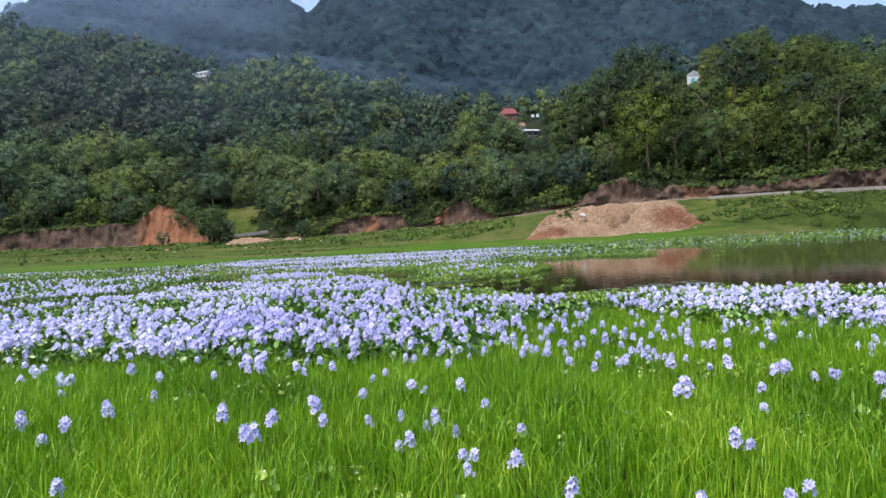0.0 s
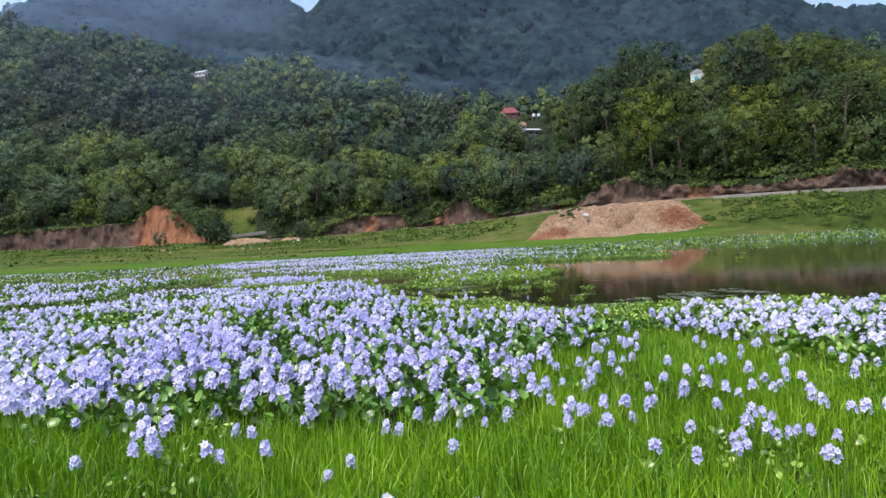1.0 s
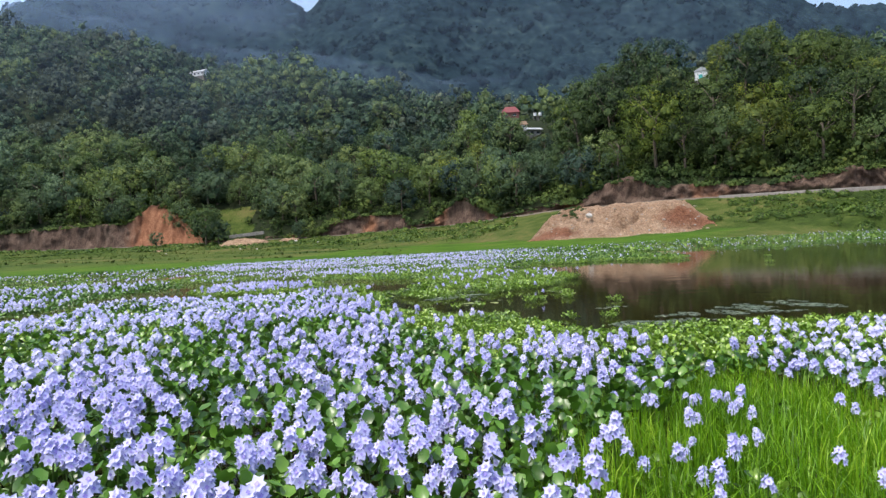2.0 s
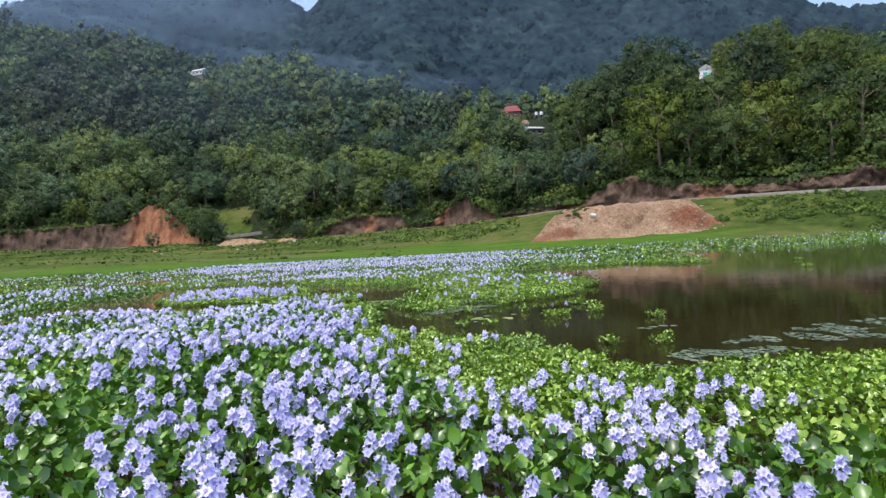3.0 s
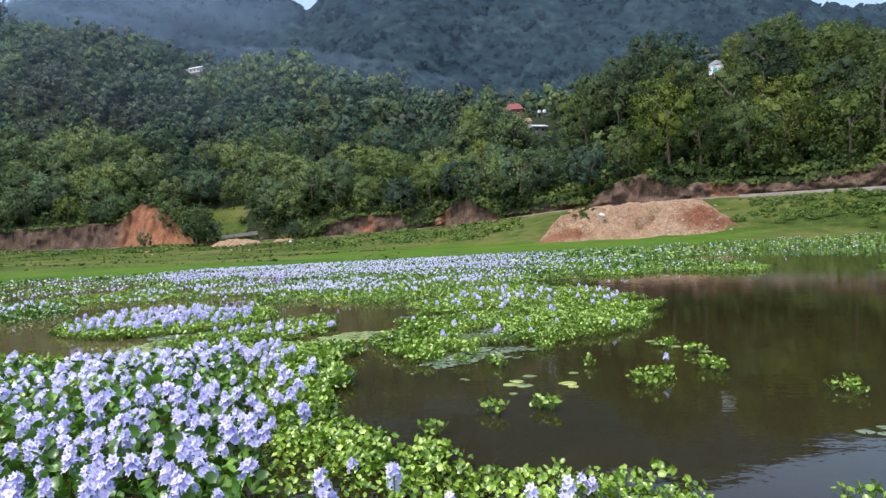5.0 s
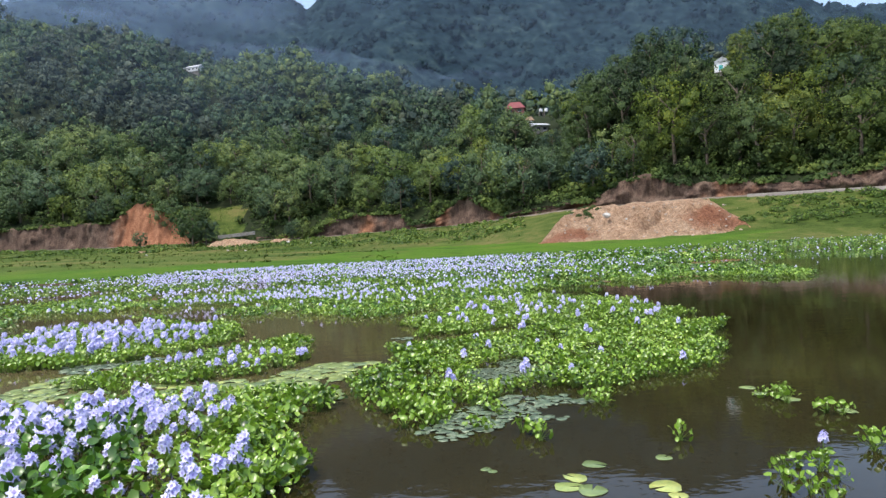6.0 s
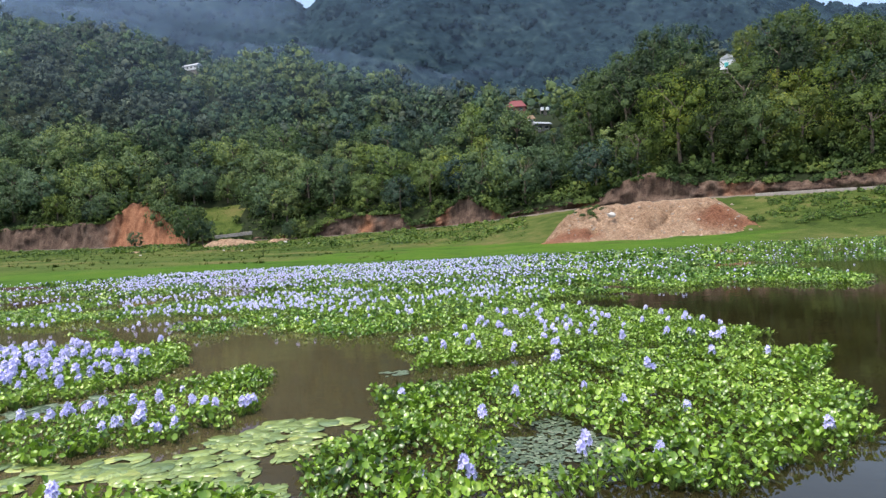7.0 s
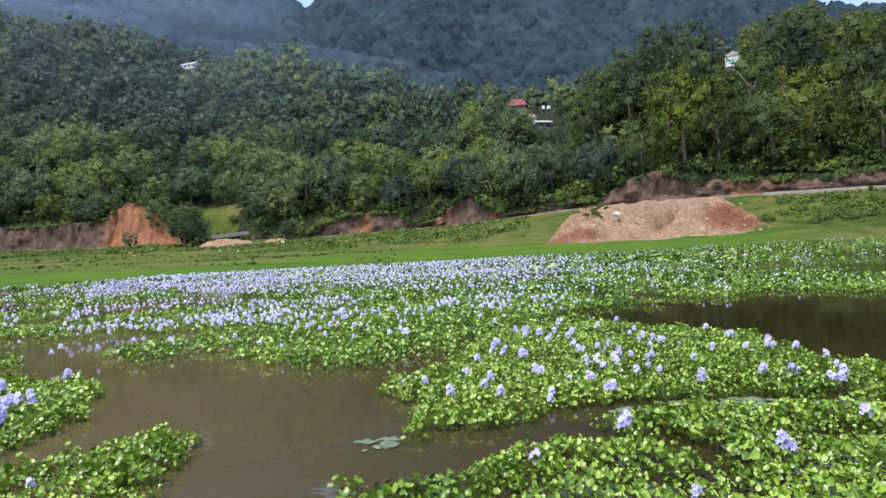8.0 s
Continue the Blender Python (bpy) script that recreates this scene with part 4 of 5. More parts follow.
def spike_shape(florets, tall, seed, level=0, pieces=None, length=0.105):
    """A flower spike: open six-petalled florets round an upright stalk, foot at 0."""
    r = np.random.default_rng(seed)
    s = Shape()
    if level < 2:
        w = 0.006
        v = [(math.cos(x) * w, math.sin(x) * w, z) for z in (0.0, tall) for x in (0, 2.1, 4.2)]
        s.add(v, [(0, 1, 4), (0, 4, 3), (1, 2, 5), (1, 5, 4), (2, 0, 3), (2, 3, 5)], 1)
    for k in range(florets):
        one = s if pieces is None else Shape()
        a = k * 2.4 + r.uniform(-0.3, 0.3)
        t = (k + 0.5) / florets
        out = np.array([math.cos(a), math.sin(a), r.uniform(0.0, 0.5) + 0.6 * t])
        out /= np.linalg.norm(out)
        c = np.array([0, 0, tall - length + length * t * 1.02]) + out * 0.045 * (1.12 - 0.55 * t) * r.uniform(0.8, 1.15)
        t1 = np.cross(out, (0, 0, 1.0))
        t1 /= np.linalg.norm(t1)
        t2 = np.cross(out, t1)
        rad = 0.036 * r.uniform(0.85, 1.15) * (1.45 if level == 2 else 1.1 if level == 1 else 1)
        if level == 0:
            v = [c - out * 0.006]
            for q in range(12):
                b = q * math.pi / 6
                rr, lift = (rad, 0.006) if q % 2 == 0 else (rad * 0.64, -0.002)
                rr *= r.uniform(0.82, 1.14)
                v.append(c + (t1 * math.cos(b) + t2 * math.sin(b)) * rr + out * (lift + r.uniform(-0.004, 0.004)))
            one.add(v, [(0, 1 + q, 1 + (q + 1) % 12) for q in range(12)], 2)
            e = c + out * 0.003
            v = [e] + [e + (t1 * math.cos(b) + t2 * math.sin(b)) * rad * 0.31 for b in (0, 1.57, 3.14, 4.71)]
            one.add(v, [(0, 1, 2), (0, 2, 3), (0, 3, 4), (0, 4, 1)], 3)
        else:
            n = 8 if level == 1 else 4
            v = [c] + [c + (t1 * math.cos(6.283 * q / n) + t2 * math.sin(6.283 * q / n)) * rad * r.uniform(0.8, 1.15) * (0.55 if level == 1 and q % 2 else 1.0) + out * r.uniform(-0.006, 0.008) for q in range(n)]
            one.add(v, [(0, 1 + q, 1 + (q + 1) % n) for q in range(n)], 2)
        if pieces is not None:
            pieces.append(one)
    return s


def in_pieces(maker, name, piece, count, *args):
    """The mesh of the stalks and the meshes of the single blades or florets, for some variants."""
    made = []
    for k in range(count):
        bits = []
        core = maker(args[-1] + k, bits)
        made.append((core.mesh(name, PLANT_MATS), [b.mesh(piece, PLANT_MATS) for b in bits]))
    return made


PLANT_MATS = [M_LEAF, M_PETIOLE, M_PETAL, M_BLOTCH, M_LEAF_LOW]
TALL = (14, 0.15, 0.25, 0.030)
LOW = (16, 0.12, 0.13, 0.0186)
ROSETTES = [rosette_shape(*TALL, 10 + k, 6, False) for k in range(8)]
EDGE_ROSETTES = [rosette_shape(*LOW, 30 + k, 6, True, None, 4) for k in range(8)]
LOW_ROSETTES = [rosette_shape(*LOW, 30 + k, 5, False, None, 4) for k in range(8)]
WIDE_ROSETTES = [rosette_shape(13, 0.16, 0.23, 0.030, 60 + k, 5, False, None, 0 if k % 3 else 4) for k in range(6)]
FAR_ROSETTES = [rosette_shape(11, 0.15, 0.13, 0.029, 70 + k, 4, False, None, 0 if k % 3 == 0 else 4) for k in range(6)]
SIDE_ROSETTES = [rosette_shape(10, 0.16, 0.15, 0.031, 75 + k, 4, False) for k in range(5)]
FIELD_ROSETTES = [rosette_shape(6, 0.24, 0.11, 0.068, 90 + k, 4, False, None, 4 if k % 2 else 0) for k in range(5)]
DIST_ROSETTES = [rosette_shape(9, 0.24, 0.14, 0.046, 80 + k, 4, False, None, 0 if k % 2 == 0 else 4) for k in range(5)]
SPIKES = [spike_shape(10 + k % 4, 0.39, 20 + k, 0, None, 0.075 + 0.016 * (k % 4)) for k in range(6)]
MID_SPIKES = [spike_shape(9, 0.38, 40 + k, 1, None, 0.08) for k in range(5)]
FAR_SPIKES = [spike_shape(5, 0.35, 50 + k, 2, None, 0.055) for k in range(4)]
ROSETTE_MESHES = in_pieces(lambda seed, pieces: rosette_shape(*TALL, seed, 10, True, pieces), "rosette", "leaf", 6, 10)
LOW_MESHES = in_pieces(lambda seed, pieces: rosette_shape(14, 0.12, 0.13, 0.0195, seed, 8, True, pieces, 4), "rosette", "leaf", 6, 30)
SPIKE_MESHES = in_pieces(lambda seed, pieces: spike_shape(12, 0.39, seed, 0, pieces), "flower_spike", "floret", 5, 20)


def scatter(shapes, p, size, z=0.0, lean=0.12):
    n = len(p)
    return stamp(shapes, np.column_stack([p, np.full(n, z)]), rng.uniform(0, 6.283, n), size, np.abs(rng.normal(0, lean, n)), rng.uniform(0, 6.283, n))


def joined(name, batches, parent, label):
    v, f, m, base = [], [], [], 0
    for a, b, c in batches:
        v.append(a)
        f.append(b + base)
        m.append(c)
        base += len(a)
    return stuff(name, raw_mesh(name, np.concatenate(v), np.concatenate(f), PLANT_MATS, np.concatenate(m)), parent, label)


def plant_objects(name, kinds, p, size, parent, z=0.0):
    """Plants of their own, with each blade or floret as a piece."""
    for (x, y), s, low in zip(p, size, np.broadcast_to(z, len(p))):
        core, bits = kinds[int(rng.integers(0, len(kinds)))]
        ob = child(name, core, parent)
        ob.matrix_basis = pose(x, y, low, rng.uniform(-7, 7), rng.uniform(-7, 7), rng.uniform(0, 360))
        ob.scale = (s, s, s)
        for b in bits:
            child(b.name.split(".")[0], b, ob)


def split_near(p, zone, most):
    """Up to `most` points inside the zone (x0, x1, y0, y1), and the rest."""
    x0, x1, y0, y1 = zone
    near = (p[:, 0] > x0) & (p[:, 0] < x1) & (p[:, 1] > y0) & (p[:, 1] < y1)
    ids = np.flatnonzero(near)[:most]
    pick = np.zeros(len(p), bool)
    pick[ids] = True
    return pick


def ragged(poly, p, amount, seed):
    """Inside the outline, with an uneven edge."""
    d = edge_distance(poly, p) * np.where(inside(poly, p), 1, -1)
    return d + amount * (0.7 * waves(p, 3.0, seed) + 0.5 * waves(p, 9.0, seed + 1)), d


def near_mat():
    mat = thing("hyacinth_mat", "dense floating mat of water hyacinth in full lavender bloom", "water hyacinth")
    p = jittered(-13.2, 10.2, -0.2, 22.6, 0.195)
    e, d = ragged(MAT_A, p, 0.10, 11)
    g = edge_distance(GRASS, p) * np.where(inside(GRASS, p), 1, -1) + 0.35 * waves(p, 1.3, 15)
    aside = np.abs(p[:, 0]) > 0.72 * p[:, 1] + 1.2
    keep = (e > 0.02) & (~aside | (rng.random(len(p)) < 0.3)) & (p[:, 1] > 1.5) & (g < 0)
    p, d, g, aside = p[keep], d[keep], g[keep], aside[keep]
    water_side = np.clip((d - 0.1) / 1.3, 0, 1)
    right = np.clip((p[:, 0] + 0.9 - 0.35 * (13.5 - p[:, 1])) / 1.5, 0, 1) * np.clip((p[:, 1] - 10.2) / 1.5, 0, 1)
    low = (water_side < 0.45) | (right > 0.5)
    extra = jittered(-2.2, 6.5, 11.8, 22.2, 0.16)
    ee, ed = ragged(MAT_A, extra, 0.10, 11)
    er = np.clip((extra[:, 0] + 1.0) / 1.5, 0, 1) * np.clip((extra[:, 1] - 11.6) / 1.5, 0, 1)
    extra = extra[(ee > 0) & ((ed < 0.7) | (er > 0.5))]
    size = rng.uniform(0.85, 1.15, len(p)) * (1 + 0.2 * (1 - right) * water_side) * (1 + 0.45 * low * np.clip((13.6 - p[:, 1]) / 1.5, 0, 1)) * (1 + 0.35 * low * np.clip((p[:, 1] - 16.5) / 1.5, 0, 1))
    wide = (np.abs(p[:, 0]) > 3.6) | aside
    size[aside] *= 1.5
    one = split_near(p, (-1.0, 1.2, 9.0, 13.5), 45) & ~low
    two = split_near(p, (-0.6, 2.0, 14.4, 17.0), 45) & low
    plant_objects("rosette", ROSETTE_MESHES, p[one], size[one], mat)
    plant_objects("rosette", LOW_MESHES, p[two], size[two], mat)
    rest = ~one & ~two
    joined("leaf_cover", [scatter(ROSETTES, p[rest & ~low & ~wide], size[rest & ~low & ~wide]), scatter(EDGE_ROSETTES, p[rest & low & ~wide & (d < 0.35)], size[rest & low & ~wide & (d < 0.35)]), scatter(LOW_ROSETTES, p[rest & low & ~wide & (d >= 0.35)], size[rest & low & ~wide & (d >= 0.35)]), scatter(WIDE_ROSETTES, p[rest & wide & ~low], size[rest & wide & ~low]), scatter(LOW_ROSETTES, p[rest & wide & low], size[rest & wide & low] * 1.1), scatter(LOW_ROSETTES, extra, rng.uniform(0.85, 1.2, len(extra)) * (1 + 0.3 * np.clip((extra[:, 1] - 16.5) / 1.5, 0, 1)))], mat, "glossy round green leaves")
    # young plants down in the grass
    young = jittered(-5.5, 6.0, 2.4, 9.5, 0.30)
    young = young[inside(GRASS, young) & (np.abs(young[:, 0]) < 0.72 * young[:, 1] + 0.8) & (waves(young, 1.9, 47) > 0.35)]
    joined("young_leaf_cover", [scatter(LOW_ROSETTES, young, rng.uniform(0.7, 1.2, len(young)), 0.04)], mat, "small round young leaves among the grass")
    # flowers
    f = jittered(-13.2, 10.2, -0.2, 22.6, 0.20)
    e, d = ragged(MAT_A, f, 0.1, 11)
    g = edge_distance(GRASS, f) * np.where(inside(GRASS, f), 1, -1) + 0.35 * waves(f, 1.3, 15)
    right = np.clip((f[:, 0] + 0.6) / 1.6, 0, 1) * np.clip((f[:, 1] - 13.2) / 1.4, 0, 1)
    mid = np.clip((f[:, 0] + 0.5) / 2.5, 0, 1) * np.clip((f[:, 1] - 10.8) / 2.2, 0, 1)
    chance = 0.68 * np.clip(1 + 1.0 * waves(f, 1.5, 17), 0.1, 1.7) * np.clip((d - 0.2) / 0.55, 0.04, 1)
    chance *= (1 - 0.98 * right) * (1 - 0.62 * mid) * np.interp(f[:, 1], [6, 9.5, 11, 12.5, 14.5, 15.4, 16.4, 18], [2.1, 1.9, 1.2, 0.8, 0.55, 1.0, 2.0, 2.0])
    chance = np.where(g > 0, 0.15 * (1 + waves(f, 2.0, 19)) + 0.2 * (f[:, 0] > 2.0) * (waves(f, 1.6, 20) > -0.3) + 0.36 * np.clip(1 - g / 0.6, 0, 1) + 0.40 * np.exp(-((f[:, 0] - 1.3) / 1.1) ** 2 - ((f[:, 1] - 7.3) / 1.2) ** 2), chance)
    chance[(e < 0.15) | (d < 0.22)] = 0
    chance[np.abs(f[:, 0]) > 0.72 * f[:, 1] + 1.2] *= 0.6
    f = f[rng.random(len(f)) < chance * 0.8]
    twin = f[rng.random(len(f)) < 0.45]
    f = np.concatenate([f, twin + rng.normal(0, 0.055, twin.shape)])
    order = np.argsort(f[:, 1])
    f = f[order]
    size = rng.uniform(0.72, 1.1, len(f)) * (1 - 0.12 * (f[:, 0] > -0.6)) * np.where(inside(GRASS, f), 0.78, np.interp(f[:, 1], [7.5, 11.5], [1.0, 0.93]))
    wide = (np.abs(f[:, 0]) > 3.4) | (np.abs(f[:, 0]) > 0.72 * f[:, 1] + 1.2)
    one = split_near(f, (-1.6, 1.8, 8.6, 16.5), 60)
    foot = np.where((edge_distance(MAT_A, f) < 0.75) | (np.clip((f[:, 0] + 1.0) / 1.5, 0, 1) * np.clip((f[:, 1] - 11.6) / 1.5, 0, 1) > 0.5), -0.11, -0.05 * np.clip((f[:, 1] - 15.5) / 1.5, 0, 1))
    plant_objects("flower_spike", SPIKE_MESHES, f[one], size[one], mat, foot[one])
    joined("bloom_cover", [scatter(SPIKES, f[~one & ~wide], size[~one & ~wide], foot[~one & ~wide], 0.15), scatter(MID_SPIKES, f[~one & wide], size[~one & wide], foot[~one & wide], 0.15)], mat, "pale lavender flower spikes")
    return mat


def small_mat(poly, label, flower, seed, tall=1.0, step=0.13, most=25, holes=()):
    mat = thing("hyacinth_mat", label, "water hyacinth")
    q = np.array(poly)
    x0, y0 = q.min(0) - 0.3
    x1, y1 = q.max(0) + 0.3
    p = jittered(x0, x1, y0, y1, step)
    e, d = ragged(poly, p, 0.11, seed)
    keep = (e > 0) & (rng.random(len(p)) < np.clip(0.75 + d, 0, 1)) & (waves(p, 4.5, seed + 5) > -1.25)
    for gap in holes:
        keep &= ~inside(gap, p)
    p, d = p[keep], d[keep]
    size = rng.uniform(0.75, 1.2, len(p)) * tall * (1 + 0.22 * waves(p, 3.5, seed + 3))
    order = np.argsort(p[:, 1])
    p, size = p[order], size[order]
    plant_objects("rosette", LOW_MESHES, p[:most], size[:most], mat)
    edge = edge_distance(poly, p) < 0.35
    edge[:most] = False
    deep = ~edge
    deep[:most] = False
    joined("leaf_cover", [scatter(EDGE_ROSETTES, p[edge], size[edge]), scatter(LOW_ROSETTES, p[deep], size[deep])], mat, "glossy round green leaves")
    f = jittered(x0, x1, y0, y1, 0.2)
    e, d = ragged(poly, f, 0.1, seed)
    f = f[(e > 0.12) & (rng.random(len(f)) < flower(f, d))]
    if len(f):
        twin = f[rng.random(len(f)) < 0.3]
        f = np.concatenate([f, twin + rng.normal(0, 0.05, twin.shape)])
        size = rng.uniform(0.62, 0.88, len(f)) * tall
        plant_objects("flower_spike", SPIKE_MESHES, f[:18], size[:18], mat, -0.12)
        if len(f) > 18:
            joined("bloom_cover", [scatter(SPIKES, f[18:], size[18:], -0.12)], mat, "pale lavender flower spikes")
    return mat


def far_field():
    mat = thing("hyacinth_field", "wide floating field of flowering water hyacinth reaching the far bank", "water hyacinth")
    batches = []
    flowers = []
    for y0, y1, x0, x1, step, shapes, grow in ((28, 38, -14, 14, 0.185, FAR_ROSETTES, 1.0), (38, 52, -34, 32, 0.34, DIST_ROSETTES, 1.0), (52, 100, -46, 90, 0.6, FIELD_ROSETTES, 1.6), (31, 38, -45, -14, 0.36, DIST_ROSETTES, 1.0)):
        p = jittered(x0, x1, y0, y1, step)
        e, d = ragged(MAT_F, p, 0.35, 21)
        pool = (np.hypot((p[:, 0] - 16) / 6, (p[:, 1] - 45.5) / 2.2) < 1)
        keep = (e > 0) & ~pool & (waves(p, 0.55, 71) + 0.5 * waves(p, 2.0, 72) > -0.95)
        keep &= (p[:, 0] > -7.5) | (waves(p, 0.8, 73) > -0.1)
        keep &= (p[:, 0] < 20) | (p[:, 1] < 49) | (rng.random(len(p)) < 0.4)
        p = p[keep]
        flat = np.where((p[:, 0] > 16) & (p[:, 1] > 46), 0.55, 1.0)
        batches.append(scatter(shapes, p, rng.uniform(0.8, 1.25, len(p)) * grow * flat))
    for y0, y1, x0, x1, step, shapes, grow in ((28.5, 38, -16, 14, 0.21, MID_SPIKES, 0.68), (38, 56, -40, 40, 0.26, FAR_SPIKES, 0.62), (56, 100, -46, 90, 0.36, FAR_SPIKES, 0.75)):
        f = jittered(x0, x1, y0, y1, step)
        e, d = ragged(MAT_F, f, 0.35, 21)
        ridge = np.exp(-((f[:, 1] - 34.2 - 0.08 * f[:, 0]) / 0.8) ** 2) * (f[:, 0] < 0) * (f[:, 0] > -8)
        far = np.clip((f[:, 1] - 42) / 12, 0, 1) * np.clip((26 - f[:, 0]) / 14, 0.12, 1)
        chance = 0.24 * (0.25 + 1.7 * (waves(f, 0.9, 23) > 0.15)) + 0.6 * ridge + 0.95 * far
        chance *= np.clip((11 - f[:, 0]) / 10, 0.06, 1)
        chance = np.where(f[:, 0] < -19 - 0.0 * f[:, 1], chance * 0.35, chance)
        chance = np.where(f[:, 0] < -0.50 * (f[:, 1] - 17.5), chance * 0.4, chance)
        f = f[(e > 0.25) & (rng.random(len(f)) < chance)]
        flowers.append(scatter(shapes, f, rng.uniform(0.7, 1.2, len(f)) * grow, -0.03 * grow))
    joined("leaf_cover", batches, mat, "green floating leaves")
    joined("bloom_cover", flowers, mat, "pale lavender flower spikes")


def side_mat():
    """The mat along the shore of the side arm, never passed closely."""
    mat = thing("hyacinth_mat", "dull green mat of water hyacinth with lavender spikes along the bank", "water hyacinth")
    p = jittered(-25, -9, 17.8, 33, 0.25)
    e, d = ragged(MAT_H, p, 0.3, 51)
    p = p[(e > 0) & (waves(p, 1.6, 52) > -1.0)]
    joined("leaf_cover", [scatter(SIDE_ROSETTES, p, rng.uniform(0.95, 1.45, len(p)))], mat, "dull green floating leaves")
    f = jittered(-25, -9, 17.8, 33, 0.24)
    e, d = ragged(MAT_H, f, 0.3, 51)
    chance = np.interp(f[:, 1], [18, 22, 25, 32], [0.75, 0.6, 0.2, 0.22]) * np.clip(1 + 0.9 * waves(f, 1.1, 53), 0.1, 1.6)
    f = f[(e > 0.2) & (rng.random(len(f)) < chance)]
    joined("bloom_cover", [scatter(MID_SPIKES, f, rng.uniform(0.7, 1.0, len(f)), -0.05)], mat, "pale lavender flower spikes")


near_mat()
side_mat()
small_mat(MAT_B, "green island of water hyacinth with a few lavender spikes", lambda f, d: 0.48 * ((f[:, 1] < 24.3) & (f[:, 1] > 23.3)) + 0.02, 31)
small_mat(MAT_G, "island of water hyacinth crowned with lavender flowers", lambda f, d: 0.55 * (d > 0.5) + 0.05, 33, 1.15)
small_mat(MAT_D, "broad green island of water hyacinth with scattered lavender spikes", lambda f, d: 0.028 + 0.05 * (f[:, 1] > 23.6) * (f[:, 0] < 2), 35, 1.05, 0.13, 27, [[(0.3, 22.9), (0.85, 23.45), (1.2, 22.9), (1.25, 22.35), (0.7, 22.05), (0.3, 22.2)], [(0.9, 25.45), (1.35, 25.2), (1.85, 24.8), (1.95, 25.05), (1.42, 25.6)]])
small_mat(MAT_E, "green tongue of water hyacinth dotted with lavender flowers", lambda f, d: 0.12 * (d > 0.25) * (f[:, 1] > 26.6) + 0.03, 37, 1.0, 0.13, 28)
far_field()


def tuft_shape(seed, blades, w0, w1, h0, h1, spread):
    """A tuft of bent grass blades."""
    r = np.random.default_rng(seed)
    t = Shape()
    for b in range(blades):
        a, lean, h = r.uniform(0, 6.28), 0.05 + 0.75 * r.random() ** 1.5, r.uniform(h0, h1)
        o = np.array([r.normal() * spread, r.normal() * spread, -0.02])
        d = np.array([math.cos(a), math.sin(a), 0])
        w = np.array([-d[1], d[0], 0]) * r.uniform(w0, w1)
        mid = o + d * lean * h * 0.35 + np.array([0, 0, h * 0.6])
        tip = o + d * lean * h * 1.1 + np.array([0, 0, h * (1 - 0.25 * lean)])
        t.add([o - w, o + w, mid + w * 0.9, mid - w * 0.9, tip], [(0, 1, 2), (0, 2, 3), (3, 2, 4)], 0)
    return t


def grass_patch():
    fine = [tuft_shape(500 + k, 6, 0.0019, 0.0042, 0.16, 0.33, 0.03) for k in range(12)]
    coarse = [tuft_shape(520 + k, 8, 0.009, 0.018, 0.18, 0.36, 0.07) for k in range(8)]
    batches = []
    for shapes, step, far in ((fine, 0.056, False), (coarse, 0.175, True)):
        p = jittered(-12.6, 11.9, -4, 10.9, step)
        g = edge_distance(GRASS, p) * np.where(inside(GRASS, p), 1, -1) + 0.30 * waves(p, 1.3, 15)
        side = np.maximum(np.abs(p[:, 0]) - 0.72 * p[:, 1] - 0.9, 2.2 - p[:, 1]) + 0.3 * waves(p, 1.2, 45)
        keep = (rng.random(len(p)) < np.clip(0.55 + g * 0.75, 0.0, 1)) & (g > -0.7)
        keep &= (side > 0.2) if far else (rng.random(len(p)) < np.clip(1.2 - side, 0, 1))
        p = p[keep]
        n = len(p)
        batches.append(stamp(shapes, np.column_stack([p, np.zeros(n)]), rng.uniform(0, 6.28, n), rng.uniform(0.75, 1.2, n) * (1 + 0.2 * waves(p, 0.9, 44))))
    (v1, f1, m1), (v2, f2, m2) = batches
    tagged(stuff("grass", raw_mesh("grass", np.concatenate([v1, v2]), np.concatenate([f1, f2 + len(v1)]), [M_GRASS]), None, "lush bright green marsh grass at the water's edge"), category="grass")


grass_patch()

# ---------------------------------------------------------------- lily pads and loose plants
def pad_shape(seed, sides=14, ragged_edge=0.05):
    """A floating pad: a notched disc, nearly flat and wavy, its edge uneven."""
    r = np.random.default_rng(seed)
    s = Shape()
    n = sides
    ph, long = r.uniform(0, 6.28), r.uniform(0.75, 1.0)
    top = [(0, 0, 0.012)]
    for q in range(n + 1):
        t = 0.16 + (6.283 - 0.32) * q / n
        rad = 1 + 0.08 * math.sin(3 * t + ph) + r.normal() * ragged_edge
        top.append((math.cos(t) * rad, math.sin(t) * rad * long, 0.016 + 0.014 * math.sin(2 * t + ph)))
    low = [(x, y, z - 0.012) for x, y, z in top]
    f = [(0, 1 + q, 2 + q) for q in range(n)]
    m = len(top)
    rim = []
    for q in range(n):
        rim += [(1 + q, m + 1 + q, m + 2 + q), (1 + q, m + 2 + q, 2 + q)]
    s.add(top + low, f + rim, 0)
    return s


PAD_SHAPES = [pad_shape(700 + k) for k in range(6)]
DULL_SHAPES = [pad_shape(720 + k, 8, 0.09) for k in range(5)]
PADS = [k.mesh("lily_pad", [M_PAD]) for k in PAD_SHAPES]
DULL_PADS = [k.mesh("lily_pad", [M_PAD_DULL]) for k in DULL_SHAPES]


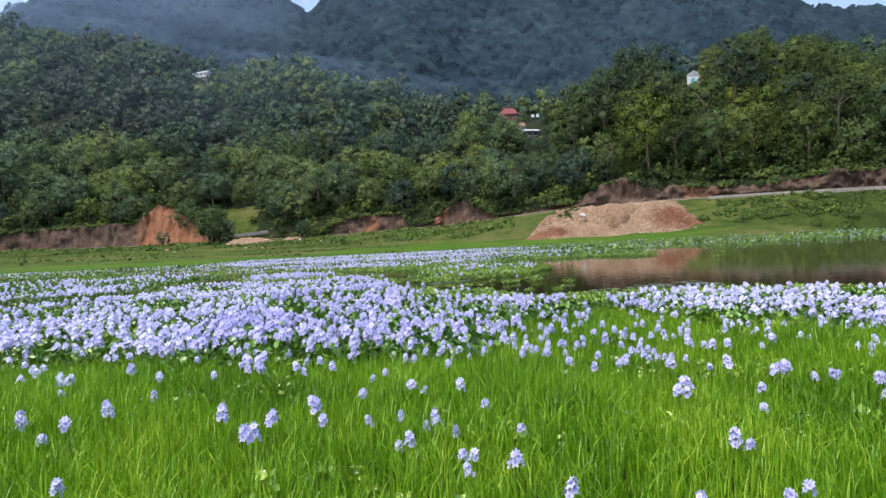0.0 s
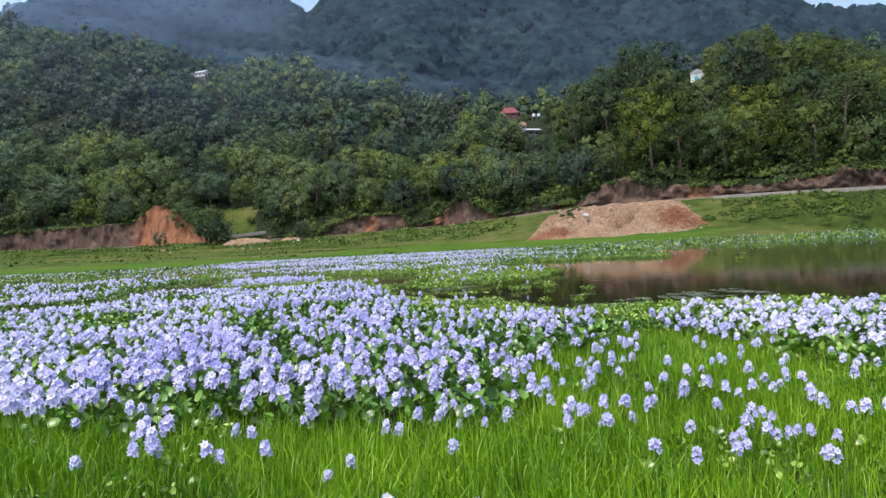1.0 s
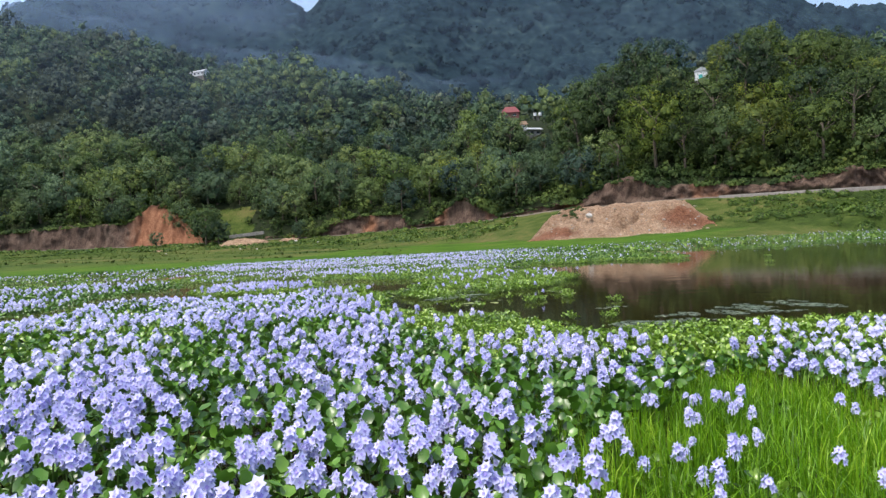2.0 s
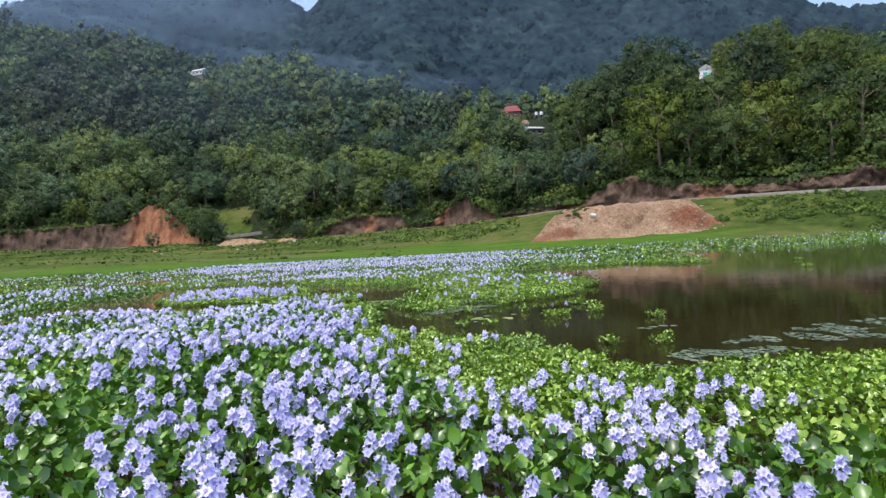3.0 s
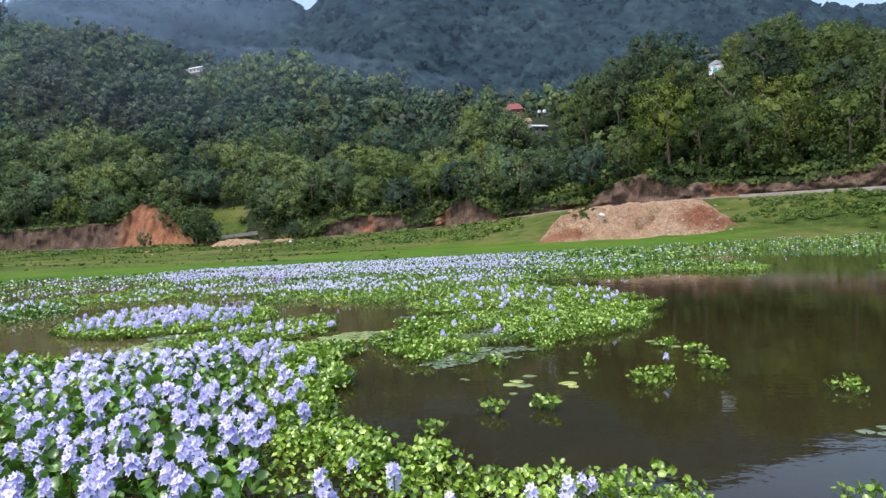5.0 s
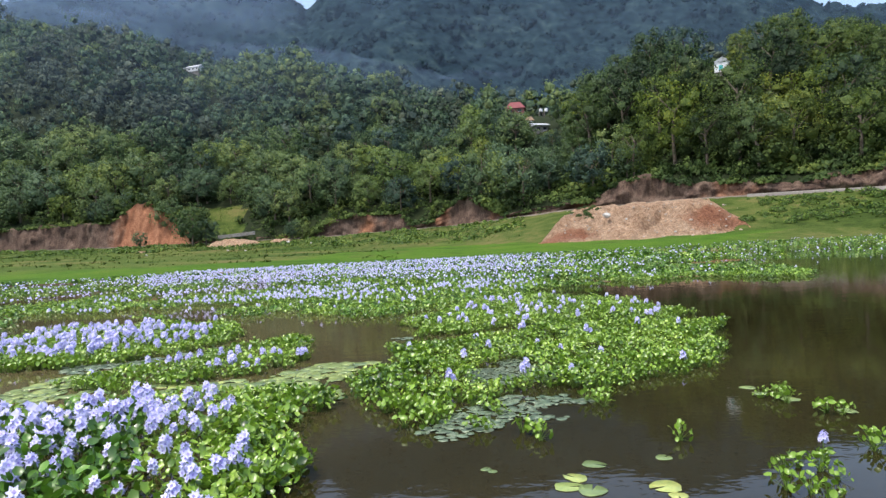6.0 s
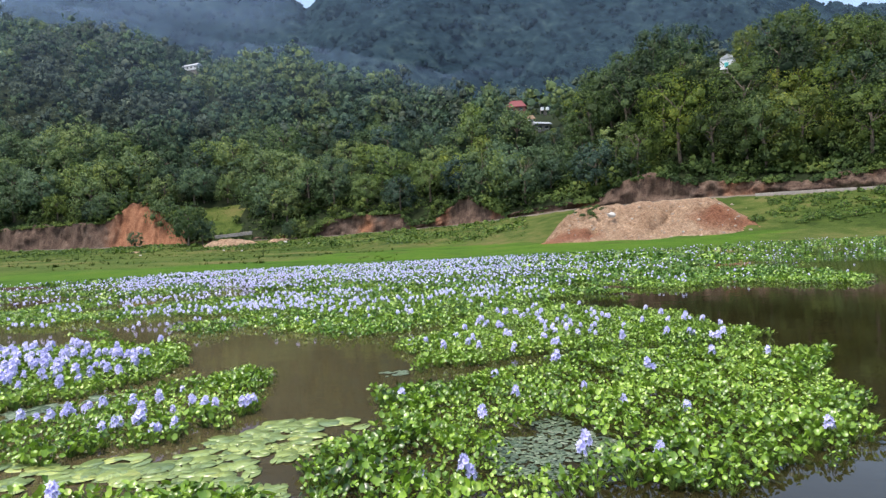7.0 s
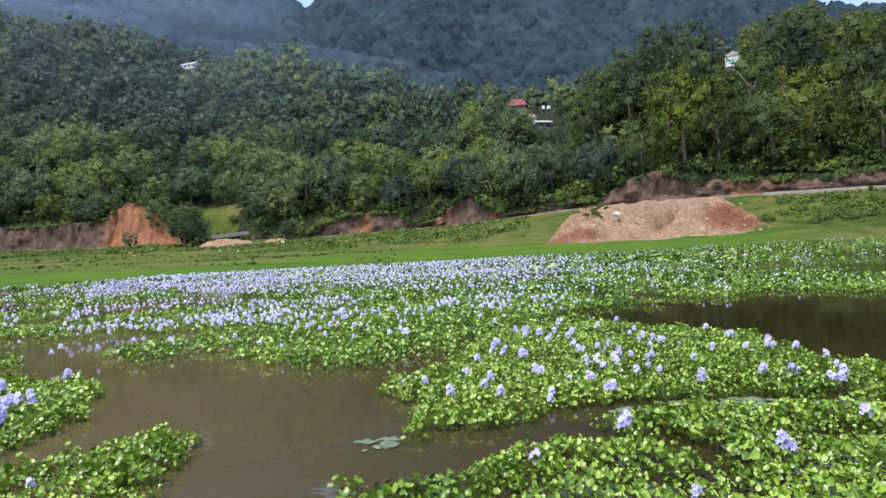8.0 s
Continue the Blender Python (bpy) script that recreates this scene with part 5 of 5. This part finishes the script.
def pad_patch(poly, count, r0, r1, kinds, label, seed, most=110, gaps=-0.8):
    """Pads afloat: the first of them one by one, the rest of a crowded patch as one carpet."""
    patch = thing("lily_pad_patch", label, "lily pads")
    r = np.random.default_rng(seed)
    q = np.array(poly)
    p = np.column_stack([r.uniform(q[:, 0].min(), q[:, 0].max(), count * 6), r.uniform(q[:, 1].min(), q[:, 1].max(), count * 6)])
    p = p[inside(poly, p) & (waves(p, 5.0, seed % 90) > gaps) & (edge_distance(poly, p) > 0.12 * np.clip(waves(p, 8.0, seed % 70), 0, 2))][:count]
    size = r0 + (r1 - r0) * r.random(len(p)) ** 1.6
    for (x, y), s in zip(p[:most], size[:most]):
        ob = child("lily_pad", kinds[int(r.integers(0, len(kinds)))], patch)
        ob.matrix_basis = pose(x, y, 0.003 + 0.010 * r.random(), r.normal() * 1.5, r.normal() * 1.5, r.uniform(0, 360))
        ob.scale = (s, s, s * 0.5)
    if len(p) > most:
        p, size = p[most:], size[most:]
        n = len(p)
        v, f, m = stamp(PAD_SHAPES if kinds is PADS else DULL_SHAPES, np.column_stack([p, 0.002 + 0.010 * r.random(n)]), r.uniform(0, 6.28, n), size)
        stuff("pad_carpet", raw_mesh("pad_carpet", v, f, [M_PAD if kinds is PADS else M_PAD_DULL]), patch, "small crowded floating pads")


pad_patch([(-2.3, 22.9), (-2.0, 23.45), (-1.6, 23.85), (-1.05, 23.8), (-0.75, 23.5), (-0.95, 23.05), (-1.3, 22.55), (-1.55, 22.3), (-1.95, 22.2), (-2.6, 22.3)], 330, 0.035, 0.10, PADS, "patch of overlapping pale green lily pads on the water", 801)
pad_patch([(-5.4, 22.6), (-5.2, 23.5), (-4.8, 24.1), (-4.3, 23.8), (-4.2, 22.4), (-3.4, 22.0), (-4.8, 22.1)], 240, 0.04, 0.11, PADS, "patch of grey-green lily pads between hyacinth islands", 802)
pad_patch([(0.24, 22.98), (0.88, 23.6), (1.28, 22.9), (1.28, 22.25), (0.7, 21.95), (0.24, 22.15)], 1500, 0.012, 0.03, DULL_PADS, "carpet of tiny dull green pads inside the hyacinth island", 803)
pad_patch([(-0.3, 20.3), (0.0, 21.1), (0.4, 21.6), (1.26, 21.5), (1.55, 21.05), (1.25, 20.7), (0.5, 20.5), (0.0, 20.15)], 420, 0.018, 0.06, DULL_PADS, "scatter of small green pads at the edge of the island", 804)
pad_patch([(2.4, 14.25), (2.9, 14.9), (3.3, 15.3), (4.05, 15.65), (5.1, 16.5), (7.0, 17.0), (7.2, 15.6), (5.6, 15.2), (4.8, 14.9), (3.4, 14.25), (2.6, 13.95)], 1300, 0.012, 0.05, DULL_PADS, "thin drift of small dull pads on dark water", 805, gaps=-0.05)
pad_patch([(-1.8, 22.3), (-1.15, 22.3), (-1.1, 21.7), (-1.5, 21.75)], 30, 0.05, 0.1, PADS, "few pale lily pads beside the hyacinth mat", 806)
pad_patch([(-3.64, 22.8), (-3.04, 22.76), (-2.61, 22.95), (-2.23, 22.52), (-2.89, 22.2), (-3.4, 22.2)], 90, 0.04, 0.12, PADS, "thin band of grey-green lily pads along the hyacinth mat", 809)
pad_patch([(-5.6, 24.4), (-4.9, 24.5), (-4.0, 25.3), (-3.81, 25.0), (-4.32, 24.5), (-4.5, 23.9), (-5.2, 23.6)], 260, 0.03, 0.09, DULL_PADS, "drift of dull pads in the channel between islands", 810, 90)
pad_patch([(1.4, 26.35), (2.0, 26.65), (2.8, 26.7), (3.7, 26.5), (3.0, 26.3), (1.8, 26.3)], 110, 0.03, 0.08, DULL_PADS, "line of small pads in the channel between islands", 807)
pad_patch([(-0.95, 25.85), (-0.55, 26.2), (-0.45, 25.55), (-0.75, 25.5)], 26, 0.03, 0.06, DULL_PADS, "few dull pads and debris at the tip of the island", 808)


def loose_pad(x, y, r, kind, turn, dull):
    ob = new("lily_pad", (DULL_PADS if dull else PADS)[kind])
    ob.matrix_basis = pose(x, y, 0.004, 0, 0, turn)
    ob.scale = (r, r, r * 0.5)
    tagged(ob, "single dull grey-green lily pad on dark water" if dull else "single bright green lily pad floating on dark water", "lily pad", "loose lily pads")


for k, (x, y, r) in enumerate([(0.74, 19.12, 0.11), (0.88, 19.05, 0.11), (0.82, 19.27, 0.10), (1.35, 19.06, 0.12), (1.37, 18.9, 0.07), (1.0, 19.5, 0.10), (1.52, 19.57, 0.07), (0.72, 18.72, 0.06), (3.42, 17.12, 0.10), (3.2, 17.05, 0.09), (3.6, 17.2, 0.11), (3.75, 17.15, 0.08), (3.3, 16.98, 0.07), (3.05, 21.2, 0.09), (3.2, 20.95, 0.1), (3.45, 20.5, 0.1), (3.05, 21.45, 0.09), (0.24, 19.5, 0.05), (0.28, 19.45, 0.04)]):
    loose_pad(x, y, r * (0.75 if 8 <= k <= 12 else 0.86), k % 5, 67 * k, 8 <= k <= 12)


def loose_plant(x, y, plants, label, flower=False):
    """A small raft of hyacinth adrift."""
    raft = thing("water_hyacinth", label, "water hyacinth", x, y, 0, 0, "drifting hyacinth plants")
    for k in range(plants):
        a = k * 2.4
        q = np.array([[0.13 * math.sqrt(k) * math.cos(a), 0.11 * math.sqrt(k) * math.sin(a)]])
        plant_objects("rosette", LOW_MESHES, q, [rng.uniform(0.75, 1.1)], raft)
    if flower:
        plant_objects("flower_spike", SPIKE_MESHES, np.array([[0.05, 0.05]]), [0.6], raft)


for x, y, n in [(2.15, 18.85, 3), (3.1, 21.0, 4), (3.1, 19.45, 3), (3.84, 18.25, 4), (2.38, 15.8, 3), (3.05, 15.7, 4), (0.5, 18.0, 2), (1.0, 18.05, 2), (-0.06, 17.45, 2), (3.2, 19.6, 2), (0.7, 20.25, 3), (0.31, 20.4, 2), (1.78, 19.95, 1), (3.35, 20.4, 2), (15.6, 34.3, 4), (0.95, 18.15, 1), (13.2, 29.6, 3), (-0.75, 24.7, 2), (1.45, 21.15, 4), (0.45, 21.0, 3)]:
    loose_plant(x, y, n, "small raft of green hyacinth plants adrift on open water")
loose_plant(2.42, 19.2, 5, "clump of taller hyacinth plants drifting with one flower", True)


# ---------------------------------------------------------------- bank plants
def shrub_shape(seed, leaf=0.27, count=34):
    r = np.random.default_rng(seed)
    s = Shape()
    for _ in range(count):
        d = r.normal(size=3)
        d /= np.linalg.norm(d)
        d[2] = abs(d[2])
        p = d * np.array([1, 1, 0.85]) * r.uniform(0.6, 1.05)
        nrm = d + r.normal(size=3) * 0.5
        nrm /= np.linalg.norm(nrm)
        t1 = np.cross(nrm, r.normal(size=3))
        t1 /= np.linalg.norm(t1)
        t2 = np.cross(nrm, t1)
        w, h = leaf * r.uniform(0.6, 1.3), leaf * r.uniform(0.6, 1.4)
        s.add([p - t1 * w, p - t2 * h, p + t1 * w, p + t2 * h], [(0, 1, 2), (0, 2, 3)], 0, [(d * 0.7 + nrm * 0.3 + np.array([0, 0, 0.2]))] * 4)
    return s


SHRUBS = [shrub_shape(900 + k, 0.31, 24) for k in range(5)]
THICKETS = [shrub_shape(980 + k, 0.155, 50) for k in range(5)]
WEEDS = [shrub_shape(940 + k, 0.36, 12) for k in range(5)]
BANK_SHRUBS = [shrub_shape(960 + k, 0.10, 300).mesh("foliage", [M_SHRUB]) for k in range(4)]
SHRUB_MESHES = [shrub_shape(920 + k, 0.115, 300).mesh("foliage", [M_UNDER]) for k in range(4)]
STEMS = trunk_shape(1.0, 0.05, 77).mesh("stem", [M_BARK])


def shrub(x, y, size, label, group):
    ob = thing("shrub", label, "shrub", x, y, float(height(x, y)), rng.uniform(0, 360), group)
    ob.scale = (size, size, size * rng.uniform(0.8, 1.15))
    child("foliage", BANK_SHRUBS[int(rng.integers(0, 4))], ob)
    child("stem", STEMS, ob)


for k in range(84):
    u = rng.normal((0.50, 0.55, 0.60, 0.66, 0.73)[k % 5], 0.018)
    d = np.interp(u, FAN, ROAD) - rng.uniform(4.5, 19)
    shrub(*along(u, d), 0.35 + 1.0 * rng.random() ** 1.6, "rounded dark green shrub on the bank below the road", "shrubs below the road")


def undergrowth():
    """Rough weeds on the embankment and along the top of the cutting."""
    p = jittered(-170, 130, 95, 215, 0.85)
    d = p[:, 1] - 9.7
    u = p[:, 0] / d
    rd, ft, ct = np.interp(u, FAN, ROAD), np.interp(u, FAN, FOOT), np.interp(u, CUT_U, CUT_H)
    low = (d > ft + 0.2 * (rd - ft)) & (d < rd - 2.3) & (rng.random(len(p)) < 0.45 + 0.5 * (waves(p, 0.12, 61) > 0.1))
    low &= ~((u > 0.135) & (u < 0.49)) & ~((u < -0.4) & (rng.random(len(p)) < 0.35)) & ~((u > 0.475) & (rng.random(len(p)) < 0.2))
    p2 = p[low & (np.abs(u) < 0.93)]
    n2 = len(p2)
    tagged(stuff("weeds", leafy_mesh("weeds", WEEDS, np.column_stack([p2, height(p2[:, 0], p2[:, 1]) - 0.1]), rng.uniform(0, 6.28, n2), rng.uniform(0.2, 0.6, n2) * (1 + 0.5 * waves(p2, 0.3, 63)), M_SHRUB), None, "rough olive-green weeds on the road embankment"), category="weeds")
    # along the lip of the cutting and up the slope behind it
    n3 = 3500
    u = rng.uniform(-0.93, 0.9, n3)
    rd, rz, ct = np.interp(u, FAN, ROAD), np.interp(u, FAN, ROAD_Z), np.interp(u, CUT_U, CUT_H)
    run = np.where(ct < 6, 0.26 * ct, 1.56 + (ct - 6) * 0.9)
    back = np.where(rng.random(n3) < 0.32, rng.uniform(-0.8, 1.5, n3), rng.uniform(1.5, 16, n3))
    back = np.where((u > 0.15) & (rng.random(n3) < 0.62), 4 + 42 * rng.random(n3) ** 1.5, back)
    back = np.where(ct < 2.4, np.abs(back) - 1.0, back)
    d = rd + 3.0 + run + back
    end = height(u * (rd + 9 + run), 9.7 + rd + 9 + run)
    z = np.where(back < 6, rz + ct + (end - rz - ct) * np.clip(back / 6, -0.4, 1), height(u * d, 9.7 + d))
    place = np.column_stack([u * d, 9.7 + d, z - 0.35])
    size = rng.uniform(0.4, 1.3, n3) * (1 + 0.6 * waves(place[:, :2], 0.25, 88)) 
    size = np.where((back > 3) & (u > 0.15), rng.uniform(1.2, 2.5, n3), size)
    big = (rng.random(n3) < 0.05) & (back > -0.3)
    v1, f1, m1, n1 = stamp(SHRUBS, place[~big & (size <= 1.2)], rng.uniform(0, 6.28, n3)[~big & (size <= 1.2)], np.clip(size[~big & (size <= 1.2)], 0.3, 2.8), normals=True)
    wide = size > 1.2
    v0, f0, m0, n0 = stamp(THICKETS, place[~big & wide], rng.uniform(0, 6.28, n3)[~big & wide], size[~big & wide], normals=True)
    v2, f2, m2, n2_ = stamp(FOREST_SHAPES, place[big], rng.uniform(0, 6.28, n3)[big], rng.uniform(0.22, 0.6, n3)[big], normals=True)
    me = raw_mesh("undergrowth", np.concatenate([v1, v2, v0]), np.concatenate([f1, f2 + len(v1), f0 + len(v1) + len(v2)]), [M_UNDER])
    me.normals_split_custom_set_from_vertices(np.concatenate([n1, n2_, n0]).astype(np.float32))
    tagged(stuff("undergrowth", me, None, "tangled green undergrowth at the forest edge above the road"), category="undergrowth")


undergrowth()

for k in range(22):
    u = rng.normal(0.228, 0.010)
    q = min(0.85, abs(rng.normal(0.28, 0.18)))
    crest, foot, cz = heap_profile(u)
    d = crest + (foot - crest) * q
    ob = thing("weed", "small dull green weed growing on the earth heap", "weed", *along(u, d), cz + (0.7 - cz) * q ** 1.05 + 0.5 * math.sin(math.pi * q) - 0.1, rng.uniform(0, 360), "weeds on the earth heap")
    ob.scale = (rng.uniform(0.3, 0.7),) * 3
    child("foliage", SHRUB_MESHES[k % 4], ob)


def bank_tufts():
    """Tussocks that roughen the grass of the far bank."""
    shapes = []
    for k in range(6):
        r = np.random.default_rng(950 + k)
        t = Shape()
        for b in range(7):
            a, lean, h = r.uniform(0, 6.28), r.uniform(0.2, 0.8), r.uniform(0.5, 1.0)
            o = np.array([r.normal() * 0.35, r.normal() * 0.35, -0.1])
            d = np.array([math.cos(a), math.sin(a), 0])
            w = np.array([-d[1], d[0], 0]) * r.uniform(0.12, 0.28)
            t.add([o - w, o + w, o + d * lean * h + np.array([0, 0, h])], [(0, 1, 2)], 0, [(0, 0, 1)] * 3)
        shapes.append(t)
    p = jittered(-130, 120, 52, 215, 1.05)
    d = p[:, 1] - 9.7
    u = p[:, 0] / d
    sh, rd = np.interp(u, FAN, SHORE), np.interp(u, FAN, ROAD)
    ft = np.interp(u, FAN, FOOT)
    keep = (np.abs(u) < 0.8) & (d > ft + 0.1 * (rd - ft)) & (d < rd - 3) & ~((u > 0.13) & (u < 0.495) & (d > 92))
    keep &= rng.random(len(p)) < 0.35 + 0.5 * (waves(p, 0.2, 97) > 0)
    keep |= (u < -0.06) & (u > -0.8) & (d > 74 + 8 * waves(p, 0.08, 96)) & (d < rd - 3) & (rng.random(len(p)) < 0.3 * (waves(p, 0.16, 95) > -0.2))
    keep |= (np.abs(u + 0.345) < 0.045) & (d > rd + 4) & (d < rd + 26)
    p = p[keep]
    n = len(p)
    me = leafy_mesh("bank_grass", shapes, np.column_stack([p, height(p[:, 0], p[:, 1])]), rng.uniform(0, 6.28, n), rng.uniform(0.12, 0.36, n) * (1 + 0.5 * waves(p, 0.5, 98)), M_TUFT)
    tagged(stuff("bank_grass", me, None, "uneven green grass tussocks on the far bank"), category="grass")


bank_tufts()

for x, y, k, size in ((-63.7, 180, 3, 1.15), (-60.4, 181, 1, 0.74), (-77.6, 181, 0, 0.46), (-38.5, 183, 3, 0.55), (-36, 184, 0, 0.5)):
    tree(k, x, y, size, 40 * k, "small leafy tree standing alone on the grassy bank", "trees on the bank")


def earth_spill(x, y, w, dp, h, label):
    """A low tongue of loose earth on the bank."""
    n = 24
    v, f = [], []
    for r in range(n):
        for c in range(n):
            a, b = c / (n - 1) * 2 - 1, r / (n - 1) * 2 - 1
            px, py = x + a * w / 2, y + b * dp / 2
            k = max(0.0, 1 - a * a - b * b) ** 0.7
            v.append((px, py, float(height(px, py)) - 0.15 + k * h * (1 + 0.5 * noise.noise((px * 0.6, py * 0.6, 2)))))
    f = [(r * n + c, r * n + c + 1, (r + 1) * n + c + 1, (r + 1) * n + c) for r in range(n - 1) for c in range(n - 1)]
    tagged(new("earth_spill", raw_mesh("earth_spill", v, f, [M_SOIL])), label, "earth spill", "earth spills")


earth_spill(-52, 176, 14, 9, 1.3, "low tongue of loose orange earth spilled on the bank")
earth_spill(-40, 178, 6, 5, 0.8, "small patch of bare orange earth beside the road")
earth_spill(-71, 168, 5, 3, 0.4, "small patch of bare orange earth on the grass")

bm = bmesh.new()
for k in range(12):
    x = -60 + k * 0.85
    for q in range(2):
        z0 = 5.1 + 0.07 * k + q * 0.48 + 0.05 * noise.noise((k, q, 0.5))
        m = bmesh.ops.create_cube(bm, size=1.0, matrix=Matrix.Translation((x, 190 + 0.1 * q, z0)) @ Matrix.Diagonal((0.84, 0.7, 0.46, 1)))
bmesh.ops.bevel(bm, geom=bm.edges[:], offset=0.06, segments=1, affect="EDGES")
me = bpy.data.meshes.new("track_wall")
bm.to_mesh(me)
bm.free()
me.materials.append(M_WALLSTONE)
tagged(new("track_wall", me), "low grey stone wall beside the side track", "wall", kind="structure")

for k, (x, y) in enumerate(((-37, 172), (-49, 163), (-44, 160), (-62, 150), (-30, 165))):
    ob = new("rock", ROCKS[k % 4])
    ob.matrix_basis = pose(x, y, float(height(x, y)) + 0.1, 0, 0, 50 * k)
    ob.scale = (0.45 if k == 0 else 0.25,) * 3
    tagged(ob, "single whitish stone lying on the grassy bank", "rock", "stones on the bank")


# ---------------------------------------------------------------- houses
def box(bm, x0, x1, y0, y1, z0, z1):
    v = [bm.verts.new(p) for p in ((x0, y0, z0), (x1, y0, z0), (x1, y1, z0), (x0, y1, z0), (x0, y0, z1), (x1, y0, z1), (x1, y1, z1), (x0, y1, z1))]
    for q in ((3, 2, 1, 0), (4, 5, 6, 7), (0, 1, 5, 4), (1, 2, 6, 5), (2, 3, 7, 6), (3, 0, 4, 7)):
        bm.faces.new([v[i] for i in q])


def house(x, y, turn, w, dp, h, rise, roof_mat, label, hip=True, wall_mat=None, windows=2, base=0.0, eaves=0.6, trim=False):
    z = base
    ob = thing("house", label, "house", x, y, z, turn)
    bm = bmesh.new()
    box(bm, -w / 2, w / 2, -dp / 2, dp / 2, -0.2, h)
    part("wall", bm, wall_mat or M_WHITE, ob)
    bm = bmesh.new()
    e, o = eaves, (w * 0.28 if hip else -0.0)
    low = [bm.verts.new(p) for p in ((-w / 2 - e, -dp / 2 - e, h), (w / 2 + e, -dp / 2 - e, h), (w / 2 + e, dp / 2 + e, h), (-w / 2 - e, dp / 2 + e, h))]
    eave = [bm.verts.new((q.co.x, q.co.y, h + 0.15)) for q in low]
    a, b = bm.verts.new((-w / 2 - e + o, 0, h + rise)), bm.verts.new((w / 2 + e - o, 0, h + rise))
    bm.faces.new(low[::-1])
    for k in range(4):
        bm.faces.new((low[k], low[(k + 1) % 4], eave[(k + 1) % 4], eave[k]))
    bm.faces.new((eave[0], eave[1], b, a))
    bm.faces.new((eave[2], eave[3], a, b))
    bm.faces.new((eave[1], eave[2], b))
    bm.faces.new((eave[3], eave[0], a))
    part("roof", bm, roof_mat, ob)
    bm = bmesh.new()
    box(bm, -w / 2 + 0.1, w / 2 - 0.1, -dp / 2 + 0.1, dp / 2 - 0.1, -10.0, -0.2)
    part("foundation", bm, M_GREYSTONE, ob)
    if trim:
        bm = bmesh.new()
        box(bm, -w / 2 - 0.05, -w / 2 + 0.05, -0.2, 0.7, 0.3, 1.3)
        part("shutter", bm, M_TEAL, ob, "teal painted shutter")
    for k in range(windows):
        c = (k + 0.5) / windows * w - w / 2
        bm = bmesh.new()
        box(bm, c - 0.5, c + 0.5, -dp / 2 - 0.05, -dp / 2 + 0.05, h * 0.4, h * 0.78)
        win = part("window", bm, M_DARK, ob)
        bm = bmesh.new()
        box(bm, c - 0.62, c + 0.62, -dp / 2 - 0.09, -dp / 2 + 0.02, h * 0.34, h * 0.4)
        part("sill", bm, M_WHITE, win)
    return ob


tree(1, 23.2, 232, 0.6, 10, "leafy tree in front of the red-roofed house", "trees of the forest edge")
house(29.9, 243, -8, 6.4, 4.6, 1.8, 2.7, M_ROOF_RED, "small house with a red hipped roof among the trees", wall_mat=M_BRICK, base=46.0, eaves=0.4)
house(32.9, 211, 14, 4.2, 3.6, 2.2, 1.0, M_GREYROOF, "low grey house with a sheet roof on the slope", False, wall_mat=M_WALLSTONE, base=33.6)
house(31.9, 224, 0, 2.2, 2.2, 1.3, 1.6, M_THATCH, "tiny hut with a brown pitched roof", True, base=38.6, windows=1, eaves=0.3)
house(69.0, 164.5, 62, 4.6, 3.3, 2.1, 1.1, M_GREYROOF, "white gabled house with teal trim high above the trees", False, windows=0, base=38.6, eaves=0.12, trim=True)
house(-129.9, 365, -22, 10.5, 4, 2.0, 1.6, M_GREYROOF, "long white building on the upper slope of the hill", False, windows=4, base=100.3, eaves=0.2)


tree(5, 70.7, 160.5, 0.5, 30, "leafy green tree half hiding the white house", "trees of the forest edge")
tree(1, 68.2, 157.6, 0.3, 80, "small leafy tree below the white house", "trees of the forest edge")


# White tanks on legs, built in place of a small white building with windows.
def tank_stand_in(x, y, base):
    ob = thing("tank_stand_in", "white tank on a stand beside the houses, standing in for a small white building", "water tank", x, y, base)
    bm = bmesh.new()
    bmesh.ops.create_cone(bm, cap_ends=True, segments=16, radius1=0.62, radius2=0.6, depth=1.0, matrix=Matrix.Translation((0, 0, 2.6)))
    part("tank", bm, M_WHITE, ob, smooth=False)
    bm = bmesh.new()
    bmesh.ops.create_cone(bm, cap_ends=True, segments=16, radius1=0.55, radius2=0.2, depth=0.16, matrix=Matrix.Translation((0, 0, 3.18)))
    part("lid", bm, M_WHITE, ob)
    for a, b in ((-0.6, -0.6), (0.6, -0.6), (0.6, 0.6), (-0.6, 0.6)):
        bm = bmesh.new()
        box(bm, a - 0.1, a + 0.1, b - 0.1, b + 0.1, -5.5, 2.1)
        part("leg", bm, M_GREYSTONE, ob)


tank_stand_in(38.9, 242, 44.4)
tank_stand_in(40.8, 242, 44.4)
